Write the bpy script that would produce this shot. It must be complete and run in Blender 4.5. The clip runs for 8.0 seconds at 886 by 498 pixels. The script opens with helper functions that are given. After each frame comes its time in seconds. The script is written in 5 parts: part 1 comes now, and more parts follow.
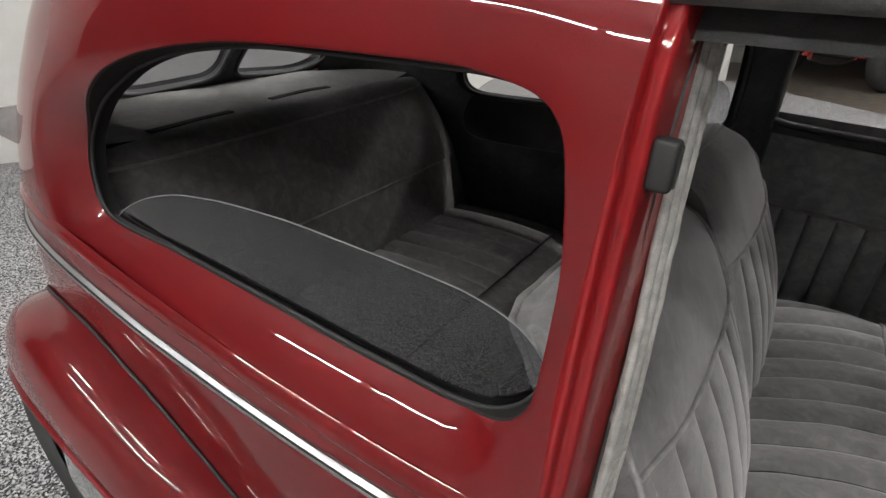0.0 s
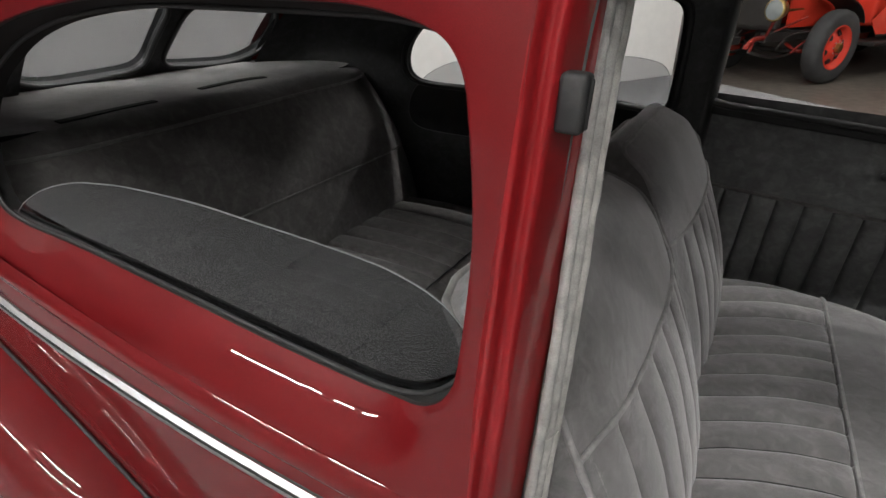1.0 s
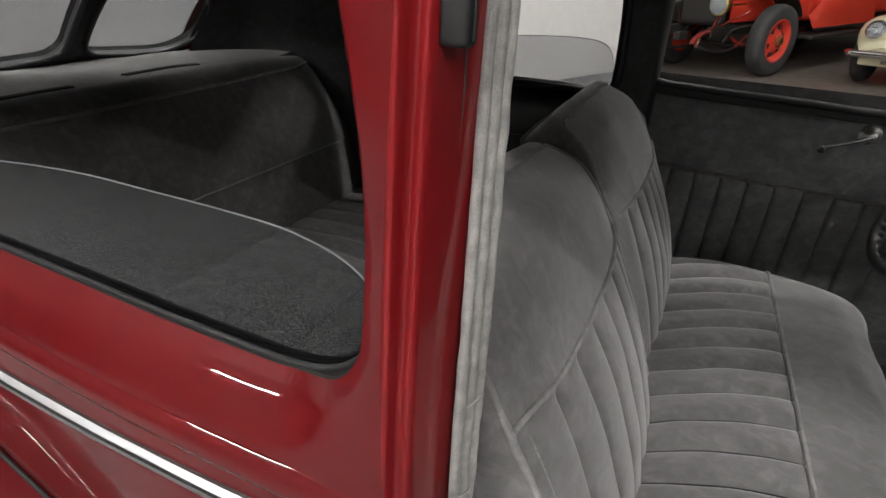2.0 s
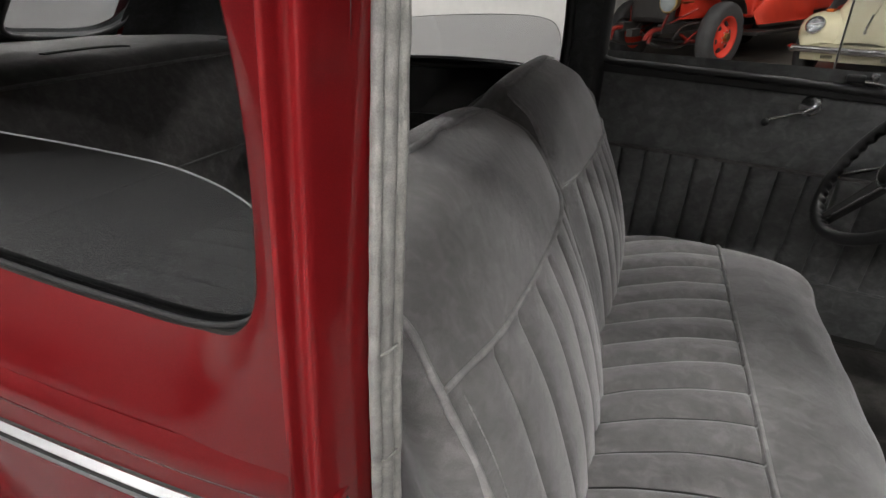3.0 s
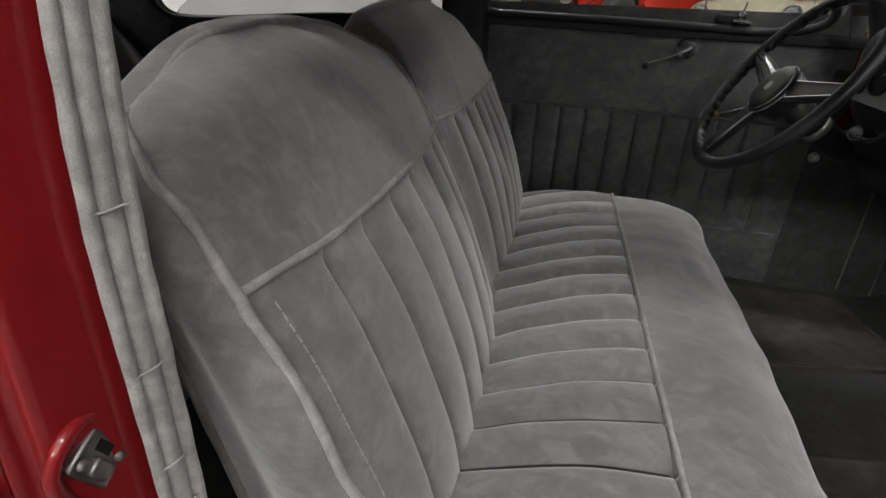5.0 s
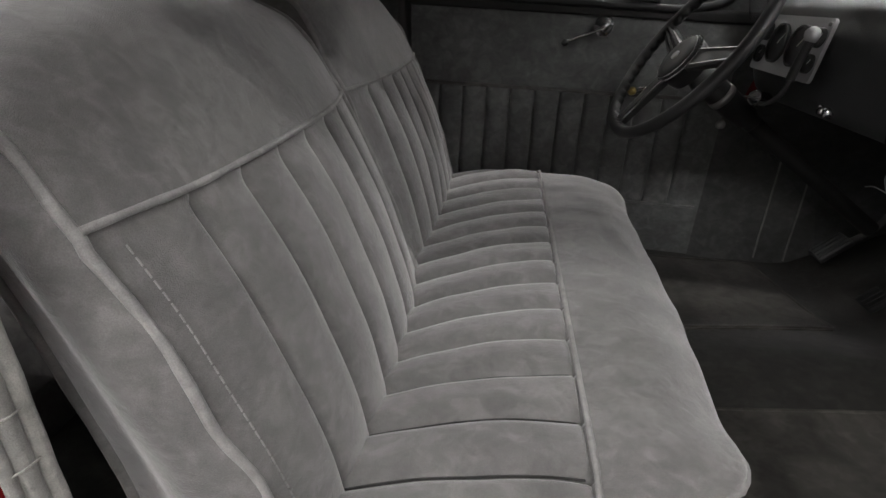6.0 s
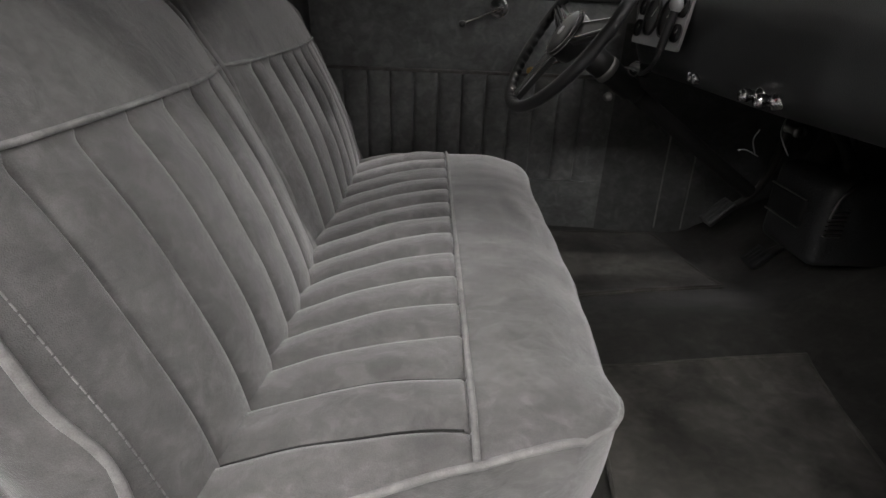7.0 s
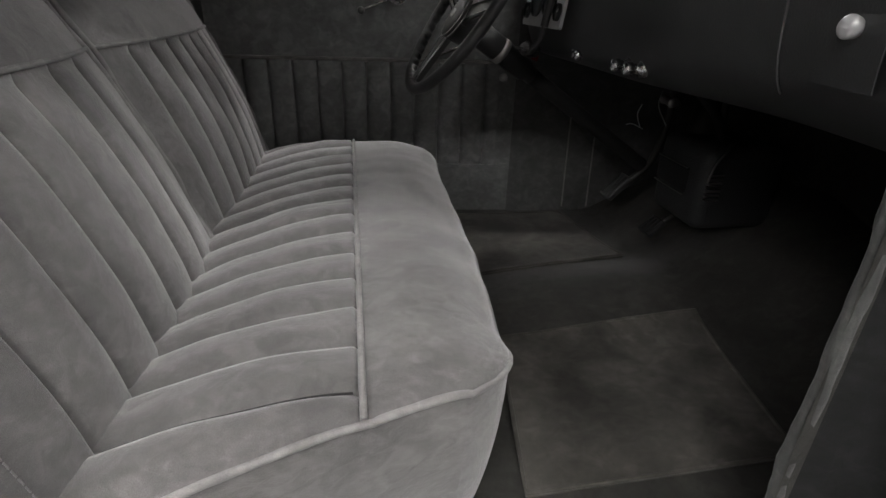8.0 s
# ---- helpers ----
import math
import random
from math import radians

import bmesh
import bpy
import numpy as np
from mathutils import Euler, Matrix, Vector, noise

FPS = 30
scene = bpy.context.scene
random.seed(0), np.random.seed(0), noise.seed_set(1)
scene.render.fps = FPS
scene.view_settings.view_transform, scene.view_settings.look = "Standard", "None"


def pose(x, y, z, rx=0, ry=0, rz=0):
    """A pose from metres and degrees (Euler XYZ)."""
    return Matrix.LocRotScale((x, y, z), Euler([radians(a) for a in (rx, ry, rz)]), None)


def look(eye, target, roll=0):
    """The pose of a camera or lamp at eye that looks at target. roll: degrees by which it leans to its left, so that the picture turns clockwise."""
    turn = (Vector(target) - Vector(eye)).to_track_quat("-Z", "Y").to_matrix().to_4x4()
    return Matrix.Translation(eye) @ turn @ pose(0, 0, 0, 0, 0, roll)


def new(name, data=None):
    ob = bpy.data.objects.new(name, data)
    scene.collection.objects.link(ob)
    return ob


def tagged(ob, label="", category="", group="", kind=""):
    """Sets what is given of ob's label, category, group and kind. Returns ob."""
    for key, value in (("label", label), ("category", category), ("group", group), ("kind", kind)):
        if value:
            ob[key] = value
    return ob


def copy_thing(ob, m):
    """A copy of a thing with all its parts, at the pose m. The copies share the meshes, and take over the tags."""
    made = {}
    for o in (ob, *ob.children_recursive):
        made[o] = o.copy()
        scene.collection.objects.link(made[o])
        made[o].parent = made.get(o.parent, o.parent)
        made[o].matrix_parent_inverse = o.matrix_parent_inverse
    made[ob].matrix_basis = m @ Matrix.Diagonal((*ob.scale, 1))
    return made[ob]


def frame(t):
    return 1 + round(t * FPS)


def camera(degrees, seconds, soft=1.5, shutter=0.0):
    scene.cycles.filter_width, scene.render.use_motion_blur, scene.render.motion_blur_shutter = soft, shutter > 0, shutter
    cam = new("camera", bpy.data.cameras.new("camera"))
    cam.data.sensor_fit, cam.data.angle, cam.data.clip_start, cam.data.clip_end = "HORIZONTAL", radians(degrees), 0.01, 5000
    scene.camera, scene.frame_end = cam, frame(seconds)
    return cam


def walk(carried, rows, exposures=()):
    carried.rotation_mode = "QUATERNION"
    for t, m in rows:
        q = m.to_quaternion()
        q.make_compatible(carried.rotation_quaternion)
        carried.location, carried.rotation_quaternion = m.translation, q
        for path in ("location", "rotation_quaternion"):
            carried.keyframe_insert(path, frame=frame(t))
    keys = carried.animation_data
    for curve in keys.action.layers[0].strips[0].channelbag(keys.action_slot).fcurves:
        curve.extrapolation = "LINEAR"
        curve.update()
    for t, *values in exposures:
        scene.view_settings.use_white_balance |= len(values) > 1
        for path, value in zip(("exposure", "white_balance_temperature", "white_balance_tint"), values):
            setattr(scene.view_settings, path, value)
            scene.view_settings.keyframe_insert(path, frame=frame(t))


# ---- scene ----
cam = camera(80.2, 8.0)
CAR = pose(0, 0, -0.06, -1.802, 2.999, -0.094)  # the car stands nose-down and leans to its open door
PATH = [
    (0, (0.003, -0.998, 1.403), (-1.009, 0.455, 0.472), -1.07),
    (0.5, (0.015, -0.975, 1.380), (-0.940, 0.518, 0.452), -1.08),
    (1, (0.026, -0.952, 1.355), (-0.870, 0.577, 0.427), -1.17),
    (1.5, (0.043, -0.931, 1.330), (-0.797, 0.630, 0.402), -1.28),
    (3, (0.091, -0.886, 1.232), (-0.581, 0.759, 0.316), -1.32),
    (3.5, (0.108, -0.872, 1.200), (-0.506, 0.798, 0.285), -1.23),
    (4, (0.126, -0.854, 1.163), (-0.426, 0.838, 0.250), -1.25),
    (5.5, (0.196, -0.826, 1.067), (-0.144, 0.921, 0.156), -1.56),
    (6, (0.230, -0.828, 1.042), (-0.018, 0.934, 0.130), -1.43),
    (6.5, (0.268, -0.833, 1.023), (0.128, 0.938, 0.105), -1.50),
    (7, (0.301, -0.839, 1.001), (0.285, 0.936, 0.081), -1.46),
    (7.5, (0.330, -0.852, 0.986), (0.442, 0.919, 0.060), -1.41),
    (8, (0.355, -0.867, 0.969), (0.585, 0.890, 0.042), -1.38),
]
walk(cam, [(t, look(eye, target, roll)) for t, eye, target, roll in PATH])

# ---- exposure, world and lamps ----
scene.view_settings.exposure = 0.0
world = bpy.data.worlds.new("hall_air")
scene.world = world
world.use_nodes = True
world.node_tree.nodes["Background"].inputs[0].default_value = (0.72, 0.76, 0.8, 1)
world.node_tree.nodes["Background"].inputs[1].default_value = 0.02


# ---- materials ----
def material(name, base, rough=0.6, metal=0.0, coat=0.0, sheen=0.0):
    m = bpy.data.materials.new(name)
    m.use_nodes = True
    b = m.node_tree.nodes["Principled BSDF"]
    b.inputs["Base Color"].default_value = (*base, 1)
    b.inputs["Roughness"].default_value = rough
    b.inputs["Metallic"].default_value = metal
    b.inputs["Coat Weight"].default_value = coat
    b.inputs["Coat Roughness"].default_value = 0.03
    b.inputs["Sheen Weight"].default_value = sheen
    b.inputs["Sheen Roughness"].default_value = 0.45
    return m


def nodes_of(m):
    return m.node_tree.nodes, m.node_tree.links, m.node_tree.nodes["Principled BSDF"]


def add_noise(m, scale, detail=4.0, distort=0.0, stretch=(1, 1, 1)):
    n, l, b = nodes_of(m)
    tc = n.new("ShaderNodeTexCoord")
    mp = n.new("ShaderNodeMapping")
    mp.inputs["Scale"].default_value = stretch
    tex = n.new("ShaderNodeTexNoise")
    tex.inputs["Scale"].default_value = scale
    tex.inputs["Detail"].default_value = detail
    tex.inputs["Distortion"].default_value = distort
    l.new(tc.outputs["Object"], mp.inputs[0])
    l.new(mp.outputs[0], tex.inputs["Vector"])
    return tex


def ramp(m, src, stops):
    n, l, b = nodes_of(m)
    r = n.new("ShaderNodeValToRGB")
    e = r.color_ramp.elements
    while len(e) < len(stops):
        e.new(0.5)
    for k, (p, c) in enumerate(stops):
        e[k].position, e[k].color = p, (*c, 1)
    l.new(src, r.inputs[0])
    return r.outputs[0]


def mix_colour(m, fac, a, b2, mode="MIX"):
    n, l, b = nodes_of(m)
    x = n.new("ShaderNodeMix")
    x.data_type, x.blend_type = "RGBA", mode
    for sock, v in ((x.inputs[0], fac), (x.inputs[6], a), (x.inputs[7], b2)):
        if isinstance(v, (int, float)):
            sock.default_value = v
        elif isinstance(v, tuple):
            sock.default_value = (*v, 1)
        else:
            l.new(v, sock)
    return x.outputs[2]


def bump(m, src, strength, dist):
    n, l, b = nodes_of(m)
    k = n.new("ShaderNodeBump")
    k.inputs["Strength"].default_value, k.inputs["Distance"].default_value = strength, dist
    old = b.inputs["Normal"].links
    if old:
        l.new(old[0].from_socket, k.inputs["Normal"])
    l.new(src, k.inputs["Height"])
    l.new(k.outputs[0], b.inputs["Normal"])


def set_colour(m, src):
    n, l, b = nodes_of(m)
    l.new(src, b.inputs["Base Color"])


def velour(name, base, spread=0.14, sheen=0.35, nap=0.7):
    """Brushed cloth: blotches where the nap lies differently, streaks, and a fine pile."""
    m = material(name, base, 0.95, 0, 0, sheen)
    n, l, b = nodes_of(m)
    b.inputs["Specular IOR Level"].default_value = 0.15
    b.inputs["Sheen Tint"].default_value = (0.95, 0.94, 0.96, 1)
    lo = tuple(c * (1 - spread) for c in base)
    hi = tuple(c * (1 + spread) for c in base)
    big = add_noise(m, 7.0, 5.0, 0.6)
    c1 = ramp(m, big.outputs[0], [(0.32, lo), (0.5, base), (0.70, hi)])
    mid = add_noise(m, 38.0, 4.0, 1.2, (1, 1, 1.6))
    c2 = ramp(m, mid.outputs[0], [(0.35, (0.86, 0.86, 0.86)), (0.66, (1.13, 1.13, 1.13))])
    c3 = mix_colour(m, nap, c1, c2, "MULTIPLY")
    marks = add_noise(m, 30.0, 4.0, 0.8, (1, 1.3, 1))
    c3 = mix_colour(m, 0.62, c3, ramp(m, marks.outputs[0], [(0.38, (0.84, 0.84, 0.845)), (0.52, (1.0, 1.0, 1.0)), (0.63, (1.30, 1.29, 1.30))]), "MULTIPLY")
    fine = add_noise(m, 900.0, 2.0)
    c4 = ramp(m, fine.outputs[0], [(0.3, (0.8, 0.8, 0.8)), (0.7, (1.2, 1.2, 1.2))])
    set_colour(m, mix_colour(m, 0.6, c3, c4, "MULTIPLY"))
    bump(m, fine.outputs[0], 0.35, 0.0015)
    bump(m, mid.outputs[0], 0.18, 0.004)
    return m


def lacquer(name, base, flake=True, dull=0.012):
    m = material(name, base, 0.5, 0.0, 1.0)
    n, l, b = nodes_of(m)
    b.inputs["Specular IOR Level"].default_value = 0.10
    b.inputs["Coat IOR"].default_value = 1.47
    big = add_noise(m, 3.0, 3.0)
    c = ramp(m, big.outputs[0], [(0.3, tuple(v * 0.88 for v in base)), (0.7, tuple(v * 1.1 for v in base))])
    if flake:
        fl = add_noise(m, 1400.0, 1.0)
        c = mix_colour(m, 0.5, c, ramp(m, fl.outputs[0], [(0.35, (0.85, 0.85, 0.85)), (0.7, (1.2, 1.15, 1.15))]), "MULTIPLY")
    set_colour(m, c)
    peel = add_noise(m, 130.0, 2.0)
    n2 = n.new("ShaderNodeBump")
    n2.inputs["Strength"].default_value, n2.inputs["Distance"].default_value = 0.006, 0.001
    l.new(peel.outputs[0], n2.inputs["Height"])
    l.new(n2.outputs[0], b.inputs["Coat Normal"])
    dust = add_noise(m, 11.0, 6.0, 0.4)
    rr = ramp(m, dust.outputs[0], [(0.3, (0.0, 0.0, 0.0)), (0.8, (dull, dull, dull))])
    l.new(rr, b.inputs["Coat Roughness"])
    return m


def grained(name, base, rough=0.55, scale=260.0, strength=0.3, spread=0.25, metal=0.0):
    m = material(name, base, rough, metal)
    big = add_noise(m, 9.0, 5.0)
    lo, hi = tuple(c * (1 - spread) for c in base), tuple(c * (1 + spread) for c in base)
    set_colour(m, ramp(m, big.outputs[0], [(0.3, lo), (0.7, hi)]))
    fine = add_noise(m, scale, 3.0)
    bump(m, fine.outputs[0], strength, 0.002)
    return m


def tinted(name, tint, ior=1.58):
    """Clear glass with a tint."""
    m = material(name, tint, 0.0)
    n, l, b = nodes_of(m)
    b.inputs["Transmission Weight"].default_value = 1.0
    b.inputs["IOR"].default_value = ior
    b.inputs["Specular IOR Level"].default_value = 0.5
    return m


def glow(name, colour, strength):
    m = bpy.data.materials.new(name)
    m.use_nodes = True
    n, l = m.node_tree.nodes, m.node_tree.links
    n.remove(n["Principled BSDF"])
    e = n.new("ShaderNodeEmission")
    e.inputs[0].default_value, e.inputs[1].default_value = (*colour, 1), strength
    l.new(e.outputs[0], n["Material Output"].inputs[0])
    return m


def speckle(name):
    """Looped exhibition carpet: black, grey and white tufts."""
    m = material(name, (0.3, 0.3, 0.31), 0.95)
    n, l, b = nodes_of(m)
    tc = n.new("ShaderNodeTexCoord")
    v = n.new("ShaderNodeTexVoronoi")
    v.inputs["Scale"].default_value = 175.0
    l.new(tc.outputs["Object"], v.inputs["Vector"])
    sep = n.new("ShaderNodeSeparateColor")
    l.new(v.outputs["Color"], sep.inputs[0])
    tone = ramp(m, sep.outputs[0], [(0.0, (0.02, 0.02, 0.022)), (0.38, (0.07, 0.07, 0.075)), (0.55, (0.34, 0.34, 0.35)), (0.95, (0.74, 0.74, 0.75))])
    big = add_noise(m, 2.0, 5.0)
    set_colour(m, mix_colour(m, 0.5, tone, ramp(m, big.outputs[0], [(0.3, (0.85, 0.85, 0.85)), (0.7, (1.1, 1.1, 1.1))]), "MULTIPLY"))
    bump(m, v.outputs["Distance"], 0.8, 0.006)
    return m


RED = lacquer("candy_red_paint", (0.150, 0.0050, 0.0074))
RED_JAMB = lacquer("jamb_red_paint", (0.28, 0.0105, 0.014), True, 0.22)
SEAT = velour("grey_velour", (0.185, 0.177, 0.179), 0.14, 1.0)
SEAT_PIPE = velour("grey_velour_piping", (0.33, 0.32, 0.32), 0.15)
REAR = velour("dark_grey_velour", (0.128, 0.122, 0.119))
REAR_PIPE = velour("dark_grey_piping", (0.20, 0.195, 0.19), 0.15)
PANEL = velour("charcoal_door_cloth", (0.150, 0.152, 0.152), 0.2)
KICK = velour("charcoal_kick_cloth", (0.085, 0.086, 0.085), 0.25)
RAIL = velour("dark_rail_cloth", (0.105, 0.105, 0.102), 0.2, 0.2)
TRIM = velour("black_trim_cloth", (0.022, 0.022, 0.023), 0.25, 0.1)
HEAD = velour("black_headliner", (0.07, 0.071, 0.072), 0.2, 0.1)
CARPET = velour("charcoal_floor_carpet", (0.036, 0.0345, 0.032), 0.25, 0.2)
MAT = velour("floor_mat_pile", (0.072, 0.067, 0.061), 0.5, 0.2)
VINYL = grained("black_vinyl", (0.029, 0.0298, 0.0315), 0.42, 420.0, 0.2)
HEATER = grained("black_crackle_paint", (0.034, 0.035, 0.037), 0.5, 160.0, 0.4)
PLASTIC = grained("black_plastic", (0.018, 0.018, 0.019), 0.42, 300.0, 0.1)
RUBBER = grained("black_rubber", (0.02, 0.02, 0.021), 0.6, 200.0, 0.25)
TYRE = grained("tyre_rubber", (0.03, 0.03, 0.031), 0.75, 120.0, 0.3)
# Dark cords laid in the seat seams stand for the shade of the creases.
SEAM_SHADE = velour("seam_shade_cord", (0.040, 0.039, 0.039), 0.2)
WINDLACE = velour("pale_grey_windlace", (0.47, 0.461, 0.440), 0.22, 0.3, 0.9)
fray = add_noise(WINDLACE, 160.0, 5.0, 0.5, (1, 1, 0.25))
bump(WINDLACE, fray.outputs[0], 0.4, 0.003)
fray_tone = ramp(WINDLACE, fray.outputs[0], [(0.32, (0.72, 0.71, 0.69)), (0.60, (1.12, 1.12, 1.11))])
set_colour(WINDLACE, mix_colour(WINDLACE, 0.45, nodes_of(WINDLACE)[2].inputs["Base Color"].links[0].from_socket, fray_tone, "MULTIPLY"))
WINDLACE_CORE = velour("grey_windlace_core", (0.36, 0.352, 0.337), 0.25, 0.3, 0.9)
CHROME = grained("chrome", (0.78, 0.78, 0.79), 0.09, 40.0, 0.02, 0.04, 1.0)
BRIGHT = grained("worn_chrome", (0.80, 0.80, 0.81), 0.26, 60.0, 0.03, 0.05, 1.0)
STRIP_METAL = grained("satin_bright_trim", (0.55, 0.55, 0.565), 0.36, 60.0, 0.03, 0.05, 1.0)
DULL = grained("worn_steel", (0.36, 0.35, 0.34), 0.38, 90.0, 0.3, 0.3, 1.0)
SILVER = grained("satin_silver", (0.50, 0.50, 0.51), 0.45, 300.0, 0.1, 0.08, 0.35)
BRASS = grained("aged_brass", (0.50, 0.36, 0.14), 0.3, 80.0, 0.1, 0.2, 1.0)
SLOT = grained("matt_black_felt", (0.006, 0.006, 0.006), 0.95, 300.0, 0.1)
DIAL = grained("dial_face", (0.012, 0.012, 0.013), 0.3, 200.0, 0.05)
CREAM = lacquer("cream_paint", (0.56, 0.52, 0.36), False)
TRUCK_RED = lacquer("truck_red_paint", (0.50, 0.035, 0.018), False)
WHEEL_RED = lacquer("wheel_red_paint", (0.60, 0.045, 0.025), False)
GRIMY_RED = lacquer("grimy_red_paint", (0.17, 0.014, 0.010), False)
DARK_IRON = grained("dark_iron", (0.018, 0.016, 0.015), 0.5, 60.0, 0.3)
WALL = grained("white_wall_paint", (0.74, 0.73, 0.71), 0.85, 60.0, 0.06, 0.03)
BLOCK = grained("grey_block", (0.30, 0.29, 0.27), 0.9, 70.0, 0.4, 0.15)
SHED = grained("dark_shed_cladding", (0.07, 0.065, 0.06), 0.8, 20.0, 0.1, 0.3)
ROOF_IN = grained("shed_ceiling_paint", (0.30, 0.295, 0.29), 0.9, 10.0, 0.1, 0.1)
FLOOR = grained("sealed_concrete", (0.12, 0.105, 0.09), 0.4, 12.0, 0.05, 0.35)
TUFT = speckle("speckled_carpet")
GLASS = tinted("tinted_glass", (0.64, 0.645, 0.66))
NEAR_GLASS = tinted("smoke_tinted_glass", (0.25, 0.255, 0.265), 1.72)
REAR_GLASS = tinted("dark_tinted_glass", (0.38, 0.385, 0.40))
LENS = tinted("lamp_lens", (0.9, 0.92, 0.95))
TUBE = glow("fluorescent_tube", (1.0, 0.985, 0.95), 240.0)


# ---- mesh helpers ----
def part(name, bm, mat, parent, label="", smooth=True):
    me = bpy.data.meshes.new(name)
    bmesh.ops.recalc_face_normals(bm, faces=bm.faces)
    for f in bm.faces:
        f.smooth = smooth
    bm.to_mesh(me)
    bm.free()
    if smooth:
        me.set_sharp_from_angle(angle=radians(76))
    me.materials.append(mat)
    ob = new(name, me)
    if parent:
        ob.parent = parent
    return tagged(ob, label)


def thing(name, label, category, group="", m=None, kind=""):
    ob = new(name)
    ob.empty_display_size = 0.1
    if m is not None:
        ob.matrix_basis = m
    return tagged(ob, label, category, group, kind)


def grid(f, us, vs, closed_u=False):
    """A sheet of quads through f(u, v)."""
    bm = bmesh.new()
    rows = [[bm.verts.new(f(u, v)) for v in vs] for u in us]
    n = len(us)
    for i in range(n if closed_u else n - 1):
        for j in range(len(vs) - 1):
            bm.faces.new((rows[i][j], rows[(i + 1) % n][j], rows[(i + 1) % n][j + 1], rows[i][j + 1]))
    return bm


def lin(a, b, n):
    return [a + (b - a) * k / (n - 1) for k in range(n)]


def box(x0, x1, y0, y1, z0, z1, bev=0.0, seg=2):
    bm = bmesh.new()
    bmesh.ops.create_cube(bm, size=1.0, matrix=Matrix.Translation(((x0 + x1) / 2, (y0 + y1) / 2, (z0 + z1) / 2)) @ Matrix.Diagonal((x1 - x0, y1 - y0, z1 - z0, 1)))
    if bev:
        bmesh.ops.bevel(bm, geom=bm.edges[:], offset=bev, segments=seg, affect="EDGES", profile=0.5)
    return bm


def smooth_line(pts, n=60, closed=False):
    """A Catmull-Rom line through a few points."""
    P = [Vector(p) for p in pts]
    m = len(P)
    out = []
    spans = m if closed else m - 1
    for k in range(n):
        s = k / (n if closed else n - 1) * spans
        i = min(int(s), spans - 1)
        t = s - i
        a, b, c, d = (P[(i + o) % m] if closed else P[min(max(i + o, 0), m - 1)] for o in (-1, 0, 1, 2))
        out.append(0.5 * (2 * b + (c - a) * t + (2 * a - 5 * b + 4 * c - d) * t * t + (3 * b - a - 3 * c + d) * t ** 3))
    return out


def tube(pts, r, n=8, closed=False, wob=0.0, flat=1.0, up=(0, 0, 1)):
    """A round cord along a line; wob makes it uneven, flat squashes it."""
    P = [Vector(p) for p in pts]
    m = len(P)
    bm = bmesh.new()
    rings = []
    prev = Vector(up)
    for i in range(m):
        a, b = (P[(i - 1) % m], P[(i + 1) % m]) if closed else (P[max(i - 1, 0)], P[min(i + 1, m - 1)])
        d = (b - a).normalized()
        s = d.cross(prev)
        if s.length < 1e-4:
            s = d.cross(Vector((1, 0.3, 0)))
        s.normalize()
        w = s.cross(d).normalized()
        prev = w
        rr = r * (1 + wob * noise.noise(P[i] * 40.0))
        rings.append([bm.verts.new(P[i] + rr * (math.cos(q) * s + flat * math.sin(q) * w)) for q in (2 * math.pi * k / n for k in range(n))])
    for i in range(m if closed else m - 1):
        for k in range(n):
            bm.faces.new((rings[i][k], rings[(i + 1) % m][k], rings[(i + 1) % m][(k + 1) % n], rings[i][(k + 1) % n]))
    if not closed:
        bm.faces.new(rings[0])
        bm.faces.new(rings[-1])
    return bm


def lathe(profile, n=28, m=None, cap=True):
    """A turned body: profile rows (radius, height) round z, then the matrix m."""
    bm = bmesh.new()
    rows = []
    for r, h in profile:
        rows.append([bm.verts.new((r * math.cos(2 * math.pi * k / n), r * math.sin(2 * math.pi * k / n), h)) for k in range(n)])
    for i in range(len(rows) - 1):
        for k in range(n):
            bm.faces.new((rows[i][k], rows[i][(k + 1) % n], rows[i + 1][(k + 1) % n], rows[i + 1][k]))
    for row in (rows[0], rows[-1]) if cap else ():
        if (row[0].co - row[n // 2].co).length > 1e-4:
            bm.faces.new(row)
    bmesh.ops.remove_doubles(bm, verts=bm.verts, dist=1e-6)
    if m is not None:
        bm.transform(m)
    return bm


def merge(*meshes):
    """Several bmeshes as one."""
    out = bmesh.new()
    for b in meshes:
        me = bpy.data.meshes.new("tmp")
        b.to_mesh(me)
        b.free()
        out.from_mesh(me)
        bpy.data.meshes.remove(me)
    return out


def toward(p, d):
    """A matrix whose z axis points along d, at p."""
    return Matrix.Translation(p) @ Vector(d).to_track_quat("Z", "Y").to_matrix().to_4x4()


def thick(bm, t):
    """Gives a sheet a thickness."""
    bmesh.ops.recalc_face_normals(bm, faces=bm.faces)
    bmesh.ops.solidify(bm, geom=bm.faces[:] + bm.edges[:] + bm.verts[:], thickness=t)
    return bm


def channel_steps(lo, hi, start, width):
    """Places from lo to hi that crowd round every seam of a row of channels."""
    marks = {lo, hi}
    k = math.floor((lo - start) / width) - 1
    while start + k * width < hi:
        for p in (0.0, 0.012, 0.03, 0.06, 0.11, 0.2, 0.35, 0.5, 0.65, 0.8, 0.89, 0.94, 0.97, 0.988):
            y = start + (k + p) * width
            if lo < y < hi:
                marks.add(y)
        k += 1
    return sorted(marks)


def sm(a, b, x):
    t = min(max((x - a) / (b - a), 0.0), 1.0)
    return t * t * (3 - 2 * t)


# ---- the hall ----
def slab(name, x0, x1, y0, y1, z0, z1, mat, label, category):
    return tagged(part(name, box(x0, x1, y0, y1, z0, z1), mat, None, label, False), label, category, "", "structure")


